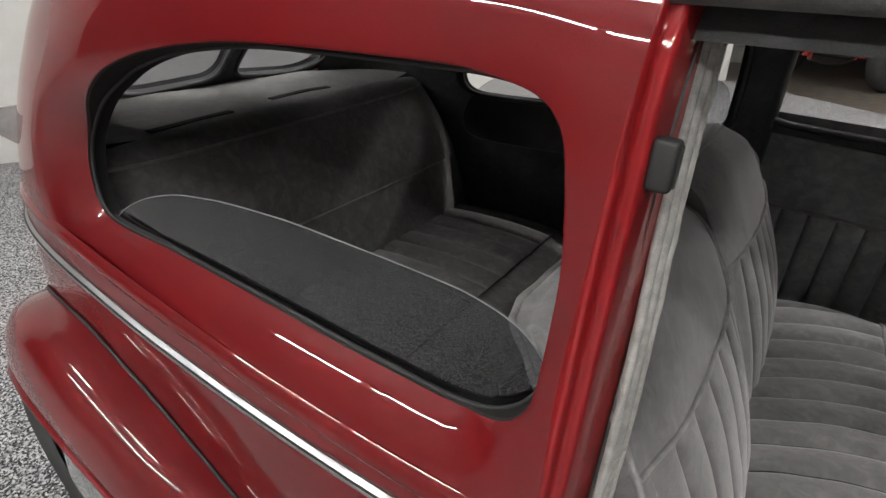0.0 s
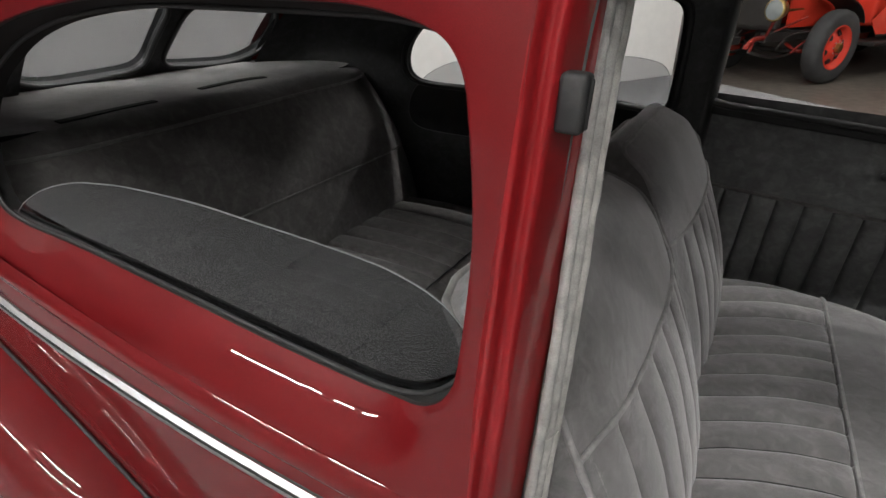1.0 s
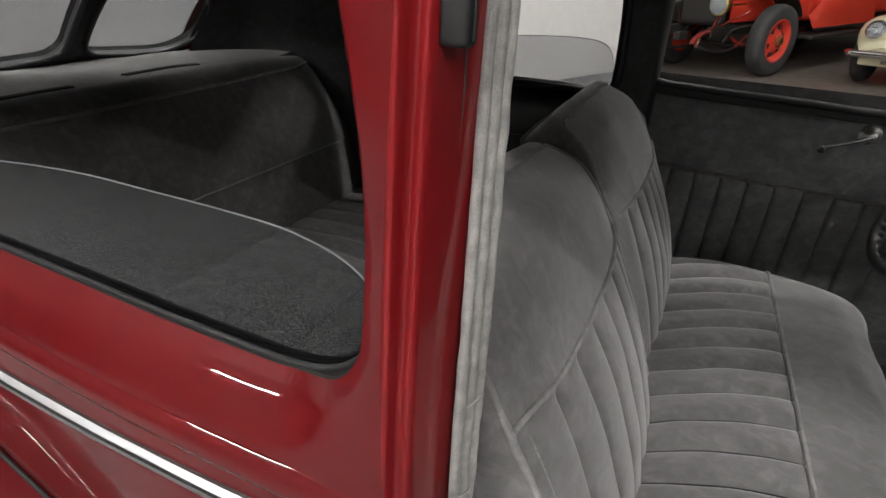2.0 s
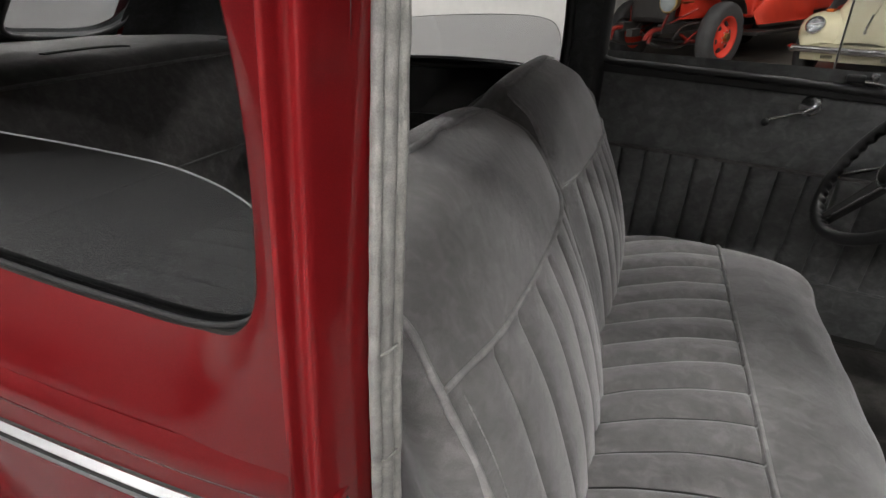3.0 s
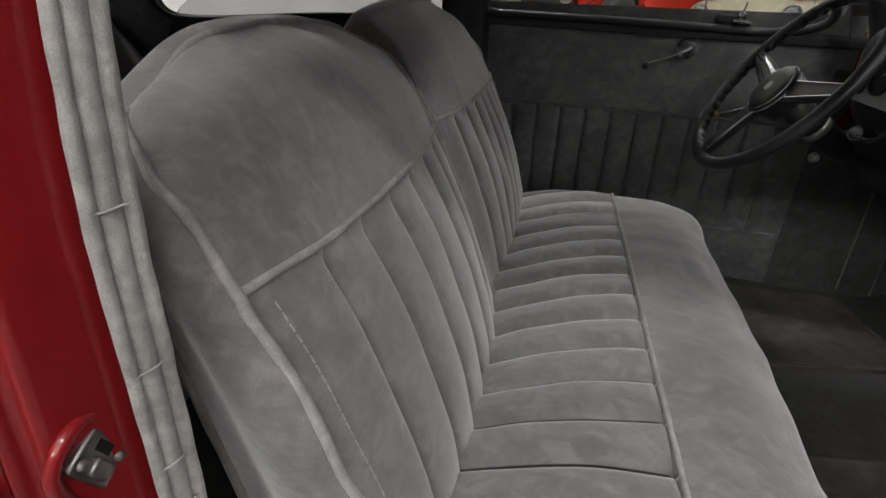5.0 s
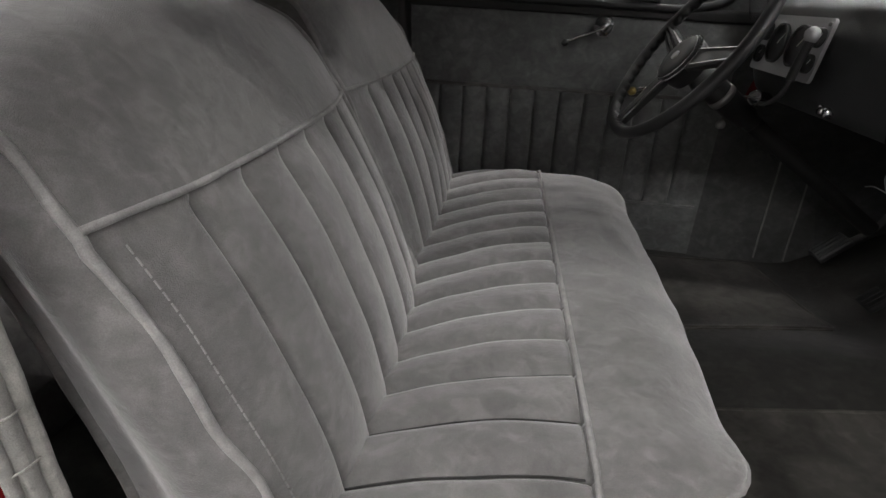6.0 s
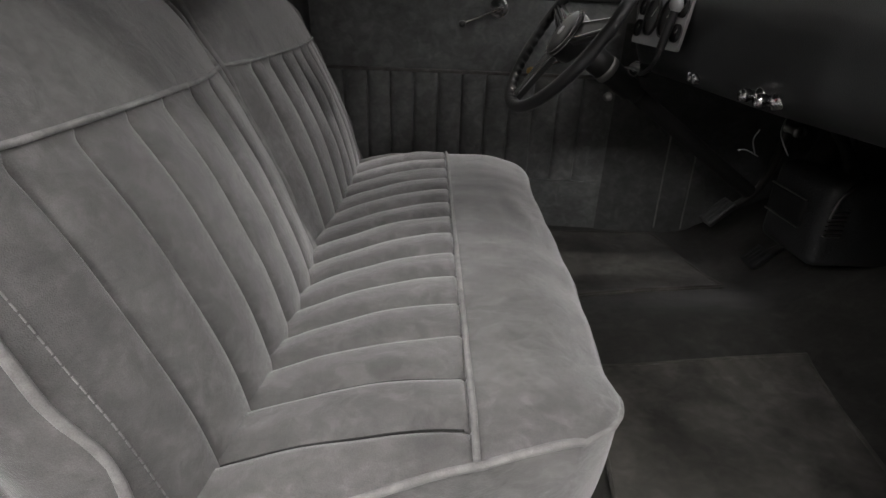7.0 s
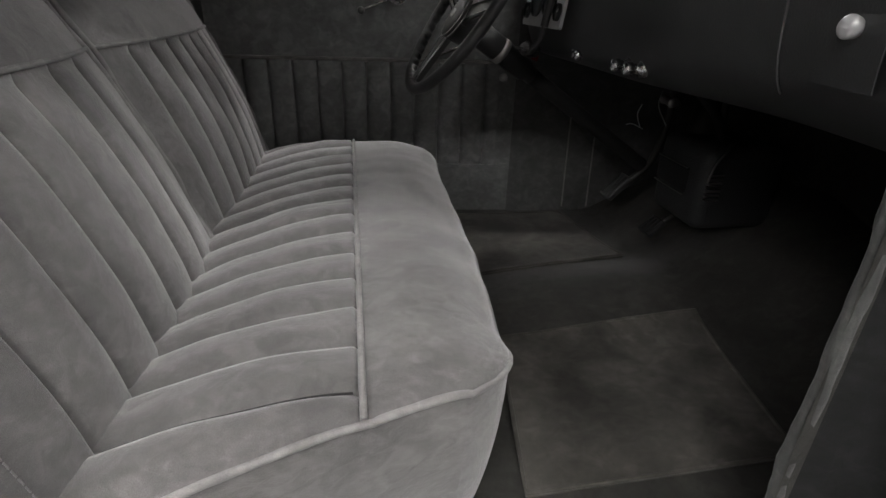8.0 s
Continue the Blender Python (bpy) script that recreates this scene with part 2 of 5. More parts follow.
slab("ground", -14, 16, -14, 22, -0.30, -0.004, FLOOR, "sealed brown-grey concrete hall floor", "floor")


def carpet_mesh():
    """The carpet runs up to the slanting white wall and ends on a slanting line beyond the car."""
    bm = bmesh.new()
    ring = ((-7.85, -3.0), (-7.85, -8.2), (6.0, -8.2), (6.0, 1.9), (-0.98, 7.5))
    vs = [bm.verts.new((x, y, z)) for z in (0.0, 0.008) for x, y in ring]
    bm.faces.new(vs[5:])
    for k in range(5):
        bm.faces.new((vs[k], vs[(k + 1) % 5], vs[5 + (k + 1) % 5], vs[5 + k]))
    return bm


tagged(part("carpet", carpet_mesh(), TUFT, None, "", False), "black and white speckled exhibition carpet", "carpet", "", "structure")
def slant_wall(name, p, q, t, label):
    """A wall of thickness t between two plan points, its face on their line."""
    d = Vector((q[0] - p[0], q[1] - p[1], 0))
    bm = box(0, d.length, 0, t, 0, 4.6)
    bm.transform(Matrix.Translation((p[0], p[1], 0)) @ Matrix.Rotation(math.atan2(d.y, d.x), 4, "Z"))
    return tagged(part(name, bm, WALL, None, label, False), label, "wall", "", "structure")


slant_wall("wall_rear", (-8.3, -3.68), (-1.05, 7.50), 0.12, "plain white painted studio wall that ends short")
slab("wall_near", -9.0, 9.0, -8.4, -8.2, 0, 4.6, BLOCK, "grey plastered hall wall", "wall")
block_wall = slab("wall_block", -3.0, -0.35, 9.3, 9.5, 0, 4.6, BLOCK, "grey concrete block wall with dark joints", "wall")
for bk in range(10):
    for bj in range(3):
        if bk > 0:
            part("block", box(-1.55 + 0.40 * bj + (0.2 if bk % 2 else 0), -1.16 + 0.40 * bj + (0.2 if bk % 2 else 0), 9.285, 9.30, 0.2 * bk, 0.2 * bk + 0.188, 0.003), BLOCK, block_wall, "", False)
slab("ceiling", -14, 16, -14, 22, 4.6, 4.8, ROOF_IN, "grey hall ceiling", "ceiling")
slab("wall_hall_back", -14, 16, 21.8, 22, 0, 4.6, SHED, "dark clad hall wall", "wall")
slab("wall_hall_front", 15.8, 16, -14, 21.8, 0, 4.6, SHED, "dark clad hall wall", "wall")
slab("wall_hall_rear", -14, -13.8, -14, 21.8, 0, 4.6, SHED, "dark clad hall wall", "wall")
slab("wall_hall_side", -13.8, 15.8, -14, -13.8, 0, 4.6, SHED, "dark clad hall wall", "wall")


def lamp_fixture():
    root = thing("ceiling_light", "white batten ceiling light with a bare fluorescent tube", "ceiling light", "tube lights of the studio")
    part("drop_rod", box(-0.012, 0.012, -0.012, 0.012, 0.10, 0.50), WALL, root, "", False)
    part("housing", box(-0.62, 0.62, -0.05, 0.05, 0.03, 0.10, 0.01), WALL, root, "white steel housing", False)
    rod = lathe([(0.001, -0.59), (0.018, -0.59), (0.018, 0.59), (0.001, 0.59)], 12)
    rod.transform(Matrix.Rotation(radians(90), 4, "Y"))
    part("tube", rod, TUBE, root, "lit fluorescent tube")
    for s in (-1, 1):
        part("end_cap", box(s * 0.605 - 0.015, s * 0.605 + 0.015, -0.025, 0.025, -0.025, 0.035, 0.004), WALL, root, "", False)
    return root


first_lamp = lamp_fixture()
first_lamp.matrix_basis = pose(-3.88, -4.8, 4.1)
for iy, ly in enumerate((-4.8, -2.8, 1.8)):
    for ix in range((6, 5, 5)[iy]):
        if (iy or ix) and (iy, ix) != (0, 4):
            copy_thing(first_lamp, pose((-3.88 + 1.32 * ix, -2.9 + 2.3 * ix, -2.9 + 2.3 * ix)[iy], ly, 4.1))
for lx, ly in ((0.4, 5.4), (2.2, 5.4), (4.0, 9.5), (7.0, 9.5)):
    copy_thing(first_lamp, pose(lx, ly, 4.1))


# ---- the car: shell ----
car = thing("vintage_sedan", "candy red vintage two-door sedan with its passenger door open", "car", "", CAR)

# height, half width and tail length of the shell, from sill to roof ridge
SECTION = [(0.30, 0.690, 1.26), (0.52, 0.715, 1.31), (0.72, 0.722, 1.34), (0.90, 0.718, 1.32), (1.02, 0.712, 1.28), (1.14, 0.705, 1.20),
           (1.26, 0.697, 1.08), (1.38, 0.683, 0.93), (1.46, 0.640, 0.80), (1.53, 0.545, 0.64), (1.58, 0.395, 0.46), (1.607, 0.20, 0.23), (1.612, 0.0, 0.0)]
BEND, EDGE, PLAN = -0.42, -0.163, 4.6
STRAIGHT = EDGE - BEND
TAIL = 1.7


def section(v):
    s = v * (len(SECTION) - 1)
    i = min(max(int(s), 0), len(SECTION) - 2)
    t = s - i
    a, b, c, d = (SECTION[min(max(i + o, 0), len(SECTION) - 1)] for o in (-1, 0, 1, 2))
    return [0.5 * (2 * b[k] + (c[k] - a[k]) * t + (2 * a[k] - 5 * b[k] + 4 * c[k] - d[k]) * t * t + (3 * b[k] - a[k] - 3 * c[k] + d[k]) * t ** 3) for k in range(3)]


def v_of(z):
    lo, hi = 0.0, 1.0
    for _ in range(40):
        mid = (lo + hi) / 2
        lo, hi = (mid, hi) if section(mid)[0] < z else (lo, mid)
    return (lo + hi) / 2


def u_of(x, z):
    if x >= BEND:
        return EDGE - x
    tail = section(v_of(z))[2]
    s = min((BEND - x) / tail, 1.0)
    return STRAIGHT + TAIL * math.atan2(s, (1 - s ** PLAN) ** (1 / PLAN)) / (math.pi / 2)


def skin(u, v):
    """A point of the shell, on the side of the open door."""
    z, w, tail = section(v)
    if u <= STRAIGHT:
        return Vector((EDGE - u, -w, z))
    q = min((u - STRAIGHT) / TAIL, 1.0) * math.pi / 2
    c, s = max(math.cos(q), 0.0), math.sin(q)
    r = (c ** PLAN + s ** PLAN) ** (-1 / PLAN)
    return Vector((BEND - tail * r * s, -w * r * c, z))


def skin_off(u, v, off, side=1):
    """The shell moved inwards by off."""
    p = skin(u, v)
    if off:
        e = 2e-3
        du = skin(u + e, v) - skin(u - e, v)
        v1, v0 = min(v + e, 0.985), min(v, 0.98) - e
        dv = skin(u, v1) - skin(u, v0)
        n = du.cross(dv)
        if n.length > 1e-9:
            p = p + n.normalized() * off
    return Vector((p.x, p.y * side, p.z))


def rounded(corners, steps=4):
    """Corner cutting: a soft closed outline from a few corners."""
    P = [Vector(c) for c in corners]
    for _ in range(steps):
        Q = []
        for a, b in zip(P, P[1:] + P[:1]):
            Q += [a * 0.75 + b * 0.25, a * 0.25 + b * 0.75]
        P = Q
    return P


QUARTER = [(-0.469, 1.003), (-0.377, 1.003), (-0.297, 1.005), (-0.250, 1.016), (-0.220, 1.038), (-0.202, 1.066), (-0.196, 1.094), (-0.193, 1.160), (-0.191, 1.215), (-0.194, 1.262), (-0.203, 1.316), (-0.215, 1.340), (-0.234, 1.353), (-0.269, 1.361), (-0.311, 1.365), (-0.369, 1.364), (-0.435, 1.362), (-0.510, 1.359), (-0.600, 1.353), (-0.708, 1.337), (-0.812, 1.313), (-0.915, 1.276), (-1.015, 1.219), (-1.085, 1.140), (-1.098, 1.066), (-1.070, 1.016), (-0.992, 1.006), (-0.850, 1.011), (-0.700, 1.009), (-0.577, 1.006)]
NEAR_PANE = [(-0.192, 0.960), (-0.193, 1.045), (-0.204, 1.090), (-0.226, 1.114), (-0.251, 1.127), (-0.284, 1.135), (-0.320, 1.139), (-0.396, 1.140), (-0.480, 1.139), (-0.583, 1.137), (-0.700, 1.128), (-0.770, 1.118), (-0.848, 1.102), (-0.942, 1.069), (-1.024, 1.025), (-1.060, 0.985), (-1.030, 0.955), (-0.800, 0.950), (-0.500, 0.950)]
QUARTER_FAR = [(-0.236, 1.060), (-0.234, 1.14), (-0.236, 1.26), (-0.245, 1.345), (-0.29, 1.376), (-0.44, 1.374), (-0.66, 1.356), (-0.85, 1.328), (-1.02, 1.270), (-1.115, 1.165), (-1.11, 1.058), (-0.98, 1.046), (-0.60, 1.072), (-0.36, 1.076)]
REAR_PANE = [(0.028, 1.122), (0.028, 1.22), (0.030, 1.318), (0.18, 1.333), (0.32, 1.315), (0.405, 1.23), (0.395, 1.14), (0.30, 1.106), (0.15, 1.114)]


def uv_quarter(outline, drop=0.0):
    return [Vector((u_of(x, z - drop), v_of(z - drop))) for x, z in rounded(outline)]


def uv_line(outline, n=240):
    """A smooth outline through measured places of the side."""
    return [Vector((u_of(p.x, p.y), v_of(p.y))) for p in smooth_line([(x, z, 0) for x, z in outline], n, True)]


def u_at_y(y, z):
    """The place round the tail at which the half width is y."""
    c = y / section(v_of(z))[1]
    return STRAIGHT + TAIL * math.atan2((1 - c ** PLAN) ** (1 / PLAN), c) / (math.pi / 2)


def uv_rear():
    return [Vector((u_at_y(y, z), v_of(z))) for y, z in rounded(REAR_PANE)]


SPLIT = 1.42


def ring_sheet(loop, u0, u1, v0, v1, rings, off, side, lip=0.0, skip=0.0, depths=None):
    """The shell between an opening and a frame of u and v, moved inwards by off; lip: how far the rim sinks."""
    c = sum(loop, Vector((0, 0))) / len(loop)
    sc = Vector((1.0, 0.62))
    edge = []
    for p in loop:
        d = p - c
        k = min(((u1 if d.x > 0 else u0) - c.x) / d.x if abs(d.x) > 1e-9 else 9e9, ((v1 if d.y > 0 else v0) - c.y) / d.y if abs(d.y) > 1e-9 else 9e9)
        edge.append(c + d * k)
    for cu, cv in ((u0, v0), (u0, v1), (u1, v0), (u1, v1)):
        k = min(range(len(edge)), key=lambda i: (edge[i] - Vector((cu, cv))).length)
        edge[k] = Vector((cu, cv))
    bm = bmesh.new()
    rows = []
    around = np.array([(p.x, p.y * 1.44) for p in loop])
    span = np.roll(around, -1, 0) - around
    for r in range(rings + 1):
        t = (r / rings) ** 1.7
        row = []
        for p, e in zip(loop, edge):
            q = p + (e - p) * (t * (1 - skip) + skip)
            if lip:
                rel = np.array((q.x, q.y * 1.44)) - around
                along = np.clip((rel * span).sum(1) / (span ** 2).sum(1), 0.0, 1.0)
                far = float(np.sqrt(((rel - span * along[:, None]) ** 2).sum(1).min()))
                wide = 0.112
                s = 1 - min(far / wide, 1.0)
                roll = s ** 2.2
                low = 0.22 + 0.78 * sm(0.09, -0.03, p.y - c.y)
                sink = lip * low * roll * (0.30 + 0.70 * sm(0.0, 0.13, q.x - u0))
                if depths is not None and r == 0:
                    depths.append(sink)
            else:
                sink = 0.0
            row.append(bm.verts.new(skin_off(q.x, q.y, off + sink, side)))
        rows.append(row)
    n = len(loop)
    for i in range(rings):
        for k in range(n):
            bm.faces.new((rows[i][k], rows[i][(k + 1) % n], rows[i + 1][(k + 1) % n], rows[i + 1][k]))
    return bm


def flange(loop, off0, off1, side, grow0=0.0, grow1=0.0):
    """The band through the wall of an opening."""
    c = sum(loop, Vector((0, 0))) / len(loop)
    bm = bmesh.new()
    a, b = [], []
    for k, p in enumerate(loop):
        d = (p - c).normalized()
        start = off0[k] if isinstance(off0, list) else off0
        stop = off1[k] if isinstance(off1, list) else off1
        q0, q1 = p + d * grow0, p + d * grow1
        a.append(bm.verts.new(skin_off(q0.x, q0.y, start, side)))
        b.append(bm.verts.new(skin_off(q1.x, q1.y, stop, side)))
    n = len(loop)
    for k in range(n):
        bm.faces.new((a[k], a[(k + 1) % n], b[(k + 1) % n], b[k]))
    return bm


def cord(loop, off, r, side, grow=0.0, n=8, flat=1.0):
    c = sum(loop, Vector((0, 0))) / len(loop)
    pts = [skin_off(*(p + (p - c).normalized() * grow), off, side) for p in loop]
    return tube(pts, r, n, True, 0, flat)


def pane_sheet(loop, off, side, t=0.002):
    """A glass sheet that fills an outline of the shell, following its curve."""
    c = sum(loop, Vector((0, 0))) / len(loop)
    bm = bmesh.new()
    rows = [[bm.verts.new(skin_off(*(c + (p - c) * (k / 10)), off, side)) for p in loop] for k in range(1, 11)]
    mid = bm.verts.new(skin_off(c.x, c.y, off, side))
    n = len(loop)
    for k in range(n):
        bm.faces.new((mid, rows[0][k], rows[0][(k + 1) % n]))
        for i in range(9):
            bm.faces.new((rows[i][k], rows[i][(k + 1) % n], rows[i + 1][(k + 1) % n], rows[i + 1][k]))
    return thick(bm, t)


RL = uv_rear()
WALL_T = 0.055
for side, word, outline, drop in ((1, "near", QUARTER, 0.207), (-1, "far", QUARTER_FAR, 0.172)):
    QL, GL = (uv_line(QUARTER), uv_line(NEAR_PANE)) if side > 0 else (uv_quarter(outline), uv_quarter(outline, drop))
    deep = []
    panel = part("quarter_panel", ring_sheet(QL, 0.0, SPLIT, 0.0, 1.0, 70, 0.0, side, 0.050, 0.0, deep), RED, car, "glossy candy red rear quarter panel")
    tail = part("tail_panel", ring_sheet(RL, SPLIT, STRAIGHT + TAIL, 0.0, 1.0, 30, 0.0, side, 0.008), RED, car, "glossy candy red tail panel")
    lining = part("side_lining", ring_sheet(QL, -0.02, SPLIT, 0.03, 1.0, 20, WALL_T, side, 0.0, 0.03), HEAD, car, "black cloth lining")
    tail_lining = part("tail_lining", ring_sheet(RL, SPLIT, STRAIGHT + TAIL, 0.03, 1.0, 14, 0.036, side, 0.0, 0.03), HEAD, car, "black cloth lining")
    part("window_rim", merge(flange(QL, [d + 0.003 for d in deep], 0.078, side, 0.001, -0.001), flange(QL, 0.078, WALL_T + 0.004, side, -0.001, 0.012)), SLOT, panel, "black felt window channel")
    part("rim_edge", flange(QL, [d - 0.001 for d in deep], [d + 0.005 for d in deep], side, 0.0012, -0.0005), DARK_IRON, panel, "thin dark metal edge")
    part("weatherstrip", cord(QL, 0.056, 0.003, side, -0.002), RUBBER, panel, "black rubber weatherstrip")
    part("garnish", cord(QL, WALL_T + 0.008, 0.011, side, 0.014, 8, 0.8), PLASTIC, lining, "black window garnish")
    glass = part("quarter_glass", pane_sheet(GL, 0.063, side), NEAR_GLASS if side > 0 else GLASS, car, "grey tinted quarter glass wound half down")
    glass.visible_shadow = False
    part("polished_edge", cord(GL, 0.064, 0.0009, side, 0.0006, 6), grained("glass_edge" + word, (0.22, 0.23, 0.235), 0.4, 100.0, 0.1), glass, "pale ground glass edge")
    part("rear_rim", flange(RL, 0.006, 0.040, side), RUBBER, tail, "black rubber channel")
    part("rear_garnish", cord(RL, 0.038, 0.007, side, 0.006), PLASTIC, tail_lining, "black window garnish")
    rear = part("rear_glass", pane_sheet(RL, 0.022, side), REAR_GLASS, car, "grey tinted rear glass")
    rear.visible_shadow = False


# roof over the doors, and the cowl and pillars that carry it
def roof_point(x, v, off=0.0):
    z, w, _ = section(abs(v))
    k = 1 - 0.16 * sm(0.0, 0.75, x - 0.0)
    return Vector((x, (-w if v > 0 else w) * k, z - 0.10 * sm(0.25, 0.85, x) ** 2 - off))


VR = v_of(1.425)
ROOFV = [VR + (1 - VR) * k / 20 for k in range(21)] 
ROOFV = [v for v in ROOFV] + [-v for v in ROOFV[-2::-1]]
part("roof", grid(lambda x, v: roof_point(x, v), lin(EDGE, 0.72, 24), ROOFV), RED, car, "glossy candy red roof")
part("headliner", grid(lambda x, v: roof_point(x, v, 0.03) * 1.0 + Vector((0, 0.03 if v > 0 else -0.03, 0)), lin(EDGE - 0.01, 0.72, 16), ROOFV), HEAD, car, "black cloth headliner")
for s in (1, -1):
    rail = [roof_point(x, s * VR, -0.008) + Vector((0, 0.014 * s, 0)) for x in lin(EDGE, 0.72, 24)]
    part("roof_rail", tube(rail, 0.017, 10), RAIL, car, "dark cloth-covered rail over the door opening")
    post = smooth_line([(0.68, -0.545 * s, 1.37), (0.74, -0.55 * s, 1.20), (0.80, -0.55 * s, 1.04)], 12)
    part("windscreen_post", tube(post, 0.035, 10), PLASTIC, car, "black trimmed windscreen post")
part("windscreen", thick(grid(lambda y, z: Vector((0.74 + 0.09 * (1.37 - z) / 0.33 - 0.12 * (y / 0.55) ** 2, y, z)), lin(-0.54, 0.54, 14), lin(1.06, 1.40, 5)), 0.005), GLASS, car, "windscreen glass").visible_shadow = False


def cowl_point(a, b):
    x = 0.78 + 0.62 * b
    w = 0.70 - 0.12 * b
    q = a * math.pi
    return Vector((x, -w * math.copysign(abs(math.cos(q)) ** 0.6, math.cos(q)), 0.42 + (0.66 - 0.10 * b) * max(math.sin(q), 0) ** 0.55))


part("cowl", grid(cowl_point, lin(0, 1, 40), lin(0, 1, 10)), RED, car, "glossy candy red cowl")
part("cowl_lining", grid(lambda a, b: cowl_point(a, b) * 0.97 + Vector((0.03, 0, 0.0)), lin(0, 1, 30), lin(0, 1, 8)), HEAD, car, "black cowl lining")
part("firewall", box(1.32, 1.36, -0.56, 0.56, 0.30, 1.0), CARPET, car, "", False)

# belt bead and chrome strip
BEAD = [(-0.165, 0.930), (-0.27, 0.917), (-0.42, 0.912), (-0.60, 0.915), (-0.85, 0.933), (-1.10, 0.950), (-1.35, 0.950), (-1.62, 0.935)]
STRIP = [(-0.170, 0.876), (-0.27, 0.863), (-0.42, 0.854), (-0.60, 0.851), (-0.85, 0.860), (-1.10, 0.878), (-1.35, 0.884), (-1.65, 0.875)]


def moulding(line, off, half, high, side, nose=False):
    """A low rounded strip that follows the shell."""
    pts = smooth_line([(x, z, 0) for x, z in line], 110)
    prof = [(-1, 0.004), (-0.7, -0.35 * high), (-0.35, -0.85 * high), (0, -high), (0.35, -0.85 * high), (0.7, -0.35 * high), (1, 0.004)]
    def f(k, j):
        p = pts[k]
        h, o = prof[j]
        z = p.y + h * half
        taper = math.sqrt(min(k / 5, 1.0)) if nose else 1.0
        return skin_off(u_of(p.x, z), v_of(z), off + (o * taper if o < 0 else o), side)
    return grid(f, range(110), range(7))


for side in (1, -1):
    part("belt_bead", moulding(BEAD, 0.0, 0.021, 0.0065, side, True), RED, car, "raised red belt bead")
    strip = part("side_trim", moulding(STRIP, 0.0, 0.0118, 0.010, side), STRIP_METAL, car, "satin bright metal side strip")
    part("trim_groove", moulding([(x, z + 0.0046) for x, z in STRIP], -0.0080, 0.0013, 0.0018, side), PLASTIC, strip, "dark groove")
    part("trim_gasket", moulding([(x, z + 0.0142) for x, z in STRIP], 0.0, 0.003, 0.0015, side), DARK_IRON, strip)


# ---- the car: rear fender and wheel ----
FX = -1.151


def fender_point(a, s, side=1):
    """a: along the arch from front to back; s: from the body out to the lip."""
    x = -0.32 - 1.47 * a
    if x > FX:
        crest = 0.26 + 0.499 * max(1 - min((x - FX) / 0.843, 1.0) ** 1.5, 0.0) ** 0.8
    else:
        crest = 0.26 + 0.499 * max(1 - min((FX - x) / 0.66, 1.0) ** 2.2, 0.0) ** 0.6
    base = skin(u_of(x, crest), v_of(crest)).y
    wide = 0.020 + 0.104 * math.sqrt(max(1 - ((x + 1.284) / 1.004) ** 2, 0.0))
    drop = 0.30 + 0.62 * sm(-0.85, -0.60, x) + 0.5 * sm(-1.50, -1.75, x)
    h = s * math.pi / 2
    return Vector((x, (base - 0.003 - wide * math.sin(h) ** 0.604) * side, crest - drop * (crest - 0.20) * (1 - math.cos(h))))


for side in (1, -1):
    fender = part("rear_fender", thick(grid(lambda a, s: fender_point(a, s, side), lin(0, 1, 70), lin(0, 1, 26)), 0.006), RED, car, "bulging candy red rear fender")
    lip = [fender_point(a, 1.0, side) for a in lin(0, 1, 60)]
    part("fender_lip", tube(lip, 0.007, 8), RED, fender)
    seam = [fender_point(a, 0.0, side) + Vector((0, -0.001 * side, 0.004)) for a in lin(0.02, 0.98, 60)]
    part("fender_welt", tube(seam, 0.0036, 8), RUBBER, fender, "black rubber fender welting")
    wheel = part("rear_wheel", lathe([(0.19, -0.09), (0.29, -0.10), (0.325, -0.07), (0.332, 0.0), (0.325, 0.07), (0.29, 0.10), (0.19, 0.09)], 40, toward((FX - 0.05, -0.70 * side, 0.33), (0, -side, 0)), False), TYRE, car, "black tyre")
    part("hubcap", lathe([(0.195, 0.07), (0.19, 0.085), (0.14, 0.08), (0.10, 0.10), (0.04, 0.115), (0.001, 0.118)], 32, toward((FX - 0.05, -0.70 * side, 0.33), (0, -side, 0))), CHROME, wheel, "chrome hubcap")


# ---- the car: door post of the open door ----
def post_lean(z):
    return 0.058 * sm(0.98, 1.42, z)


def jamb_point(k, z):
    """The stepped post seen in the open doorway: its outer edge follows the shell, its inner one leans in."""
    x, y = JAMB[k]
    t = sm(-0.712, -0.640, y)
    return Vector((x - 0.008 * sm(1.0, 1.38, z) * t, y + (0.712 - section(v_of(z))[1]) * (1 - t) + post_lean(z) * t, z))


JAMB = [(-0.185, -0.690), (-0.1675, -0.7090), (-0.1645, -0.7115), (-0.1615, -0.7095), (-0.1605, -0.7030), (-0.1590, -0.6990), (-0.1550, -0.6985), (-0.1520, -0.7000), (-0.1490, -0.6990), (-0.1470, -0.6940), (-0.1440, -0.6840), (-0.1415, -0.6765), (-0.1410, -0.6735), (-0.1390, -0.6690), (-0.1370, -0.6600), (-0.1355, -0.6520), (-0.1340, -0.6480), (-0.140, -0.636), (-0.20, -0.625)]
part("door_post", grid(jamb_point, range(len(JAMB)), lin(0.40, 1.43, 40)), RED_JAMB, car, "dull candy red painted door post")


def wl_point(z):
    return Vector((-0.123 - 0.018 * sm(1.0, 1.38, z), -0.6435 + post_lean(z), z))


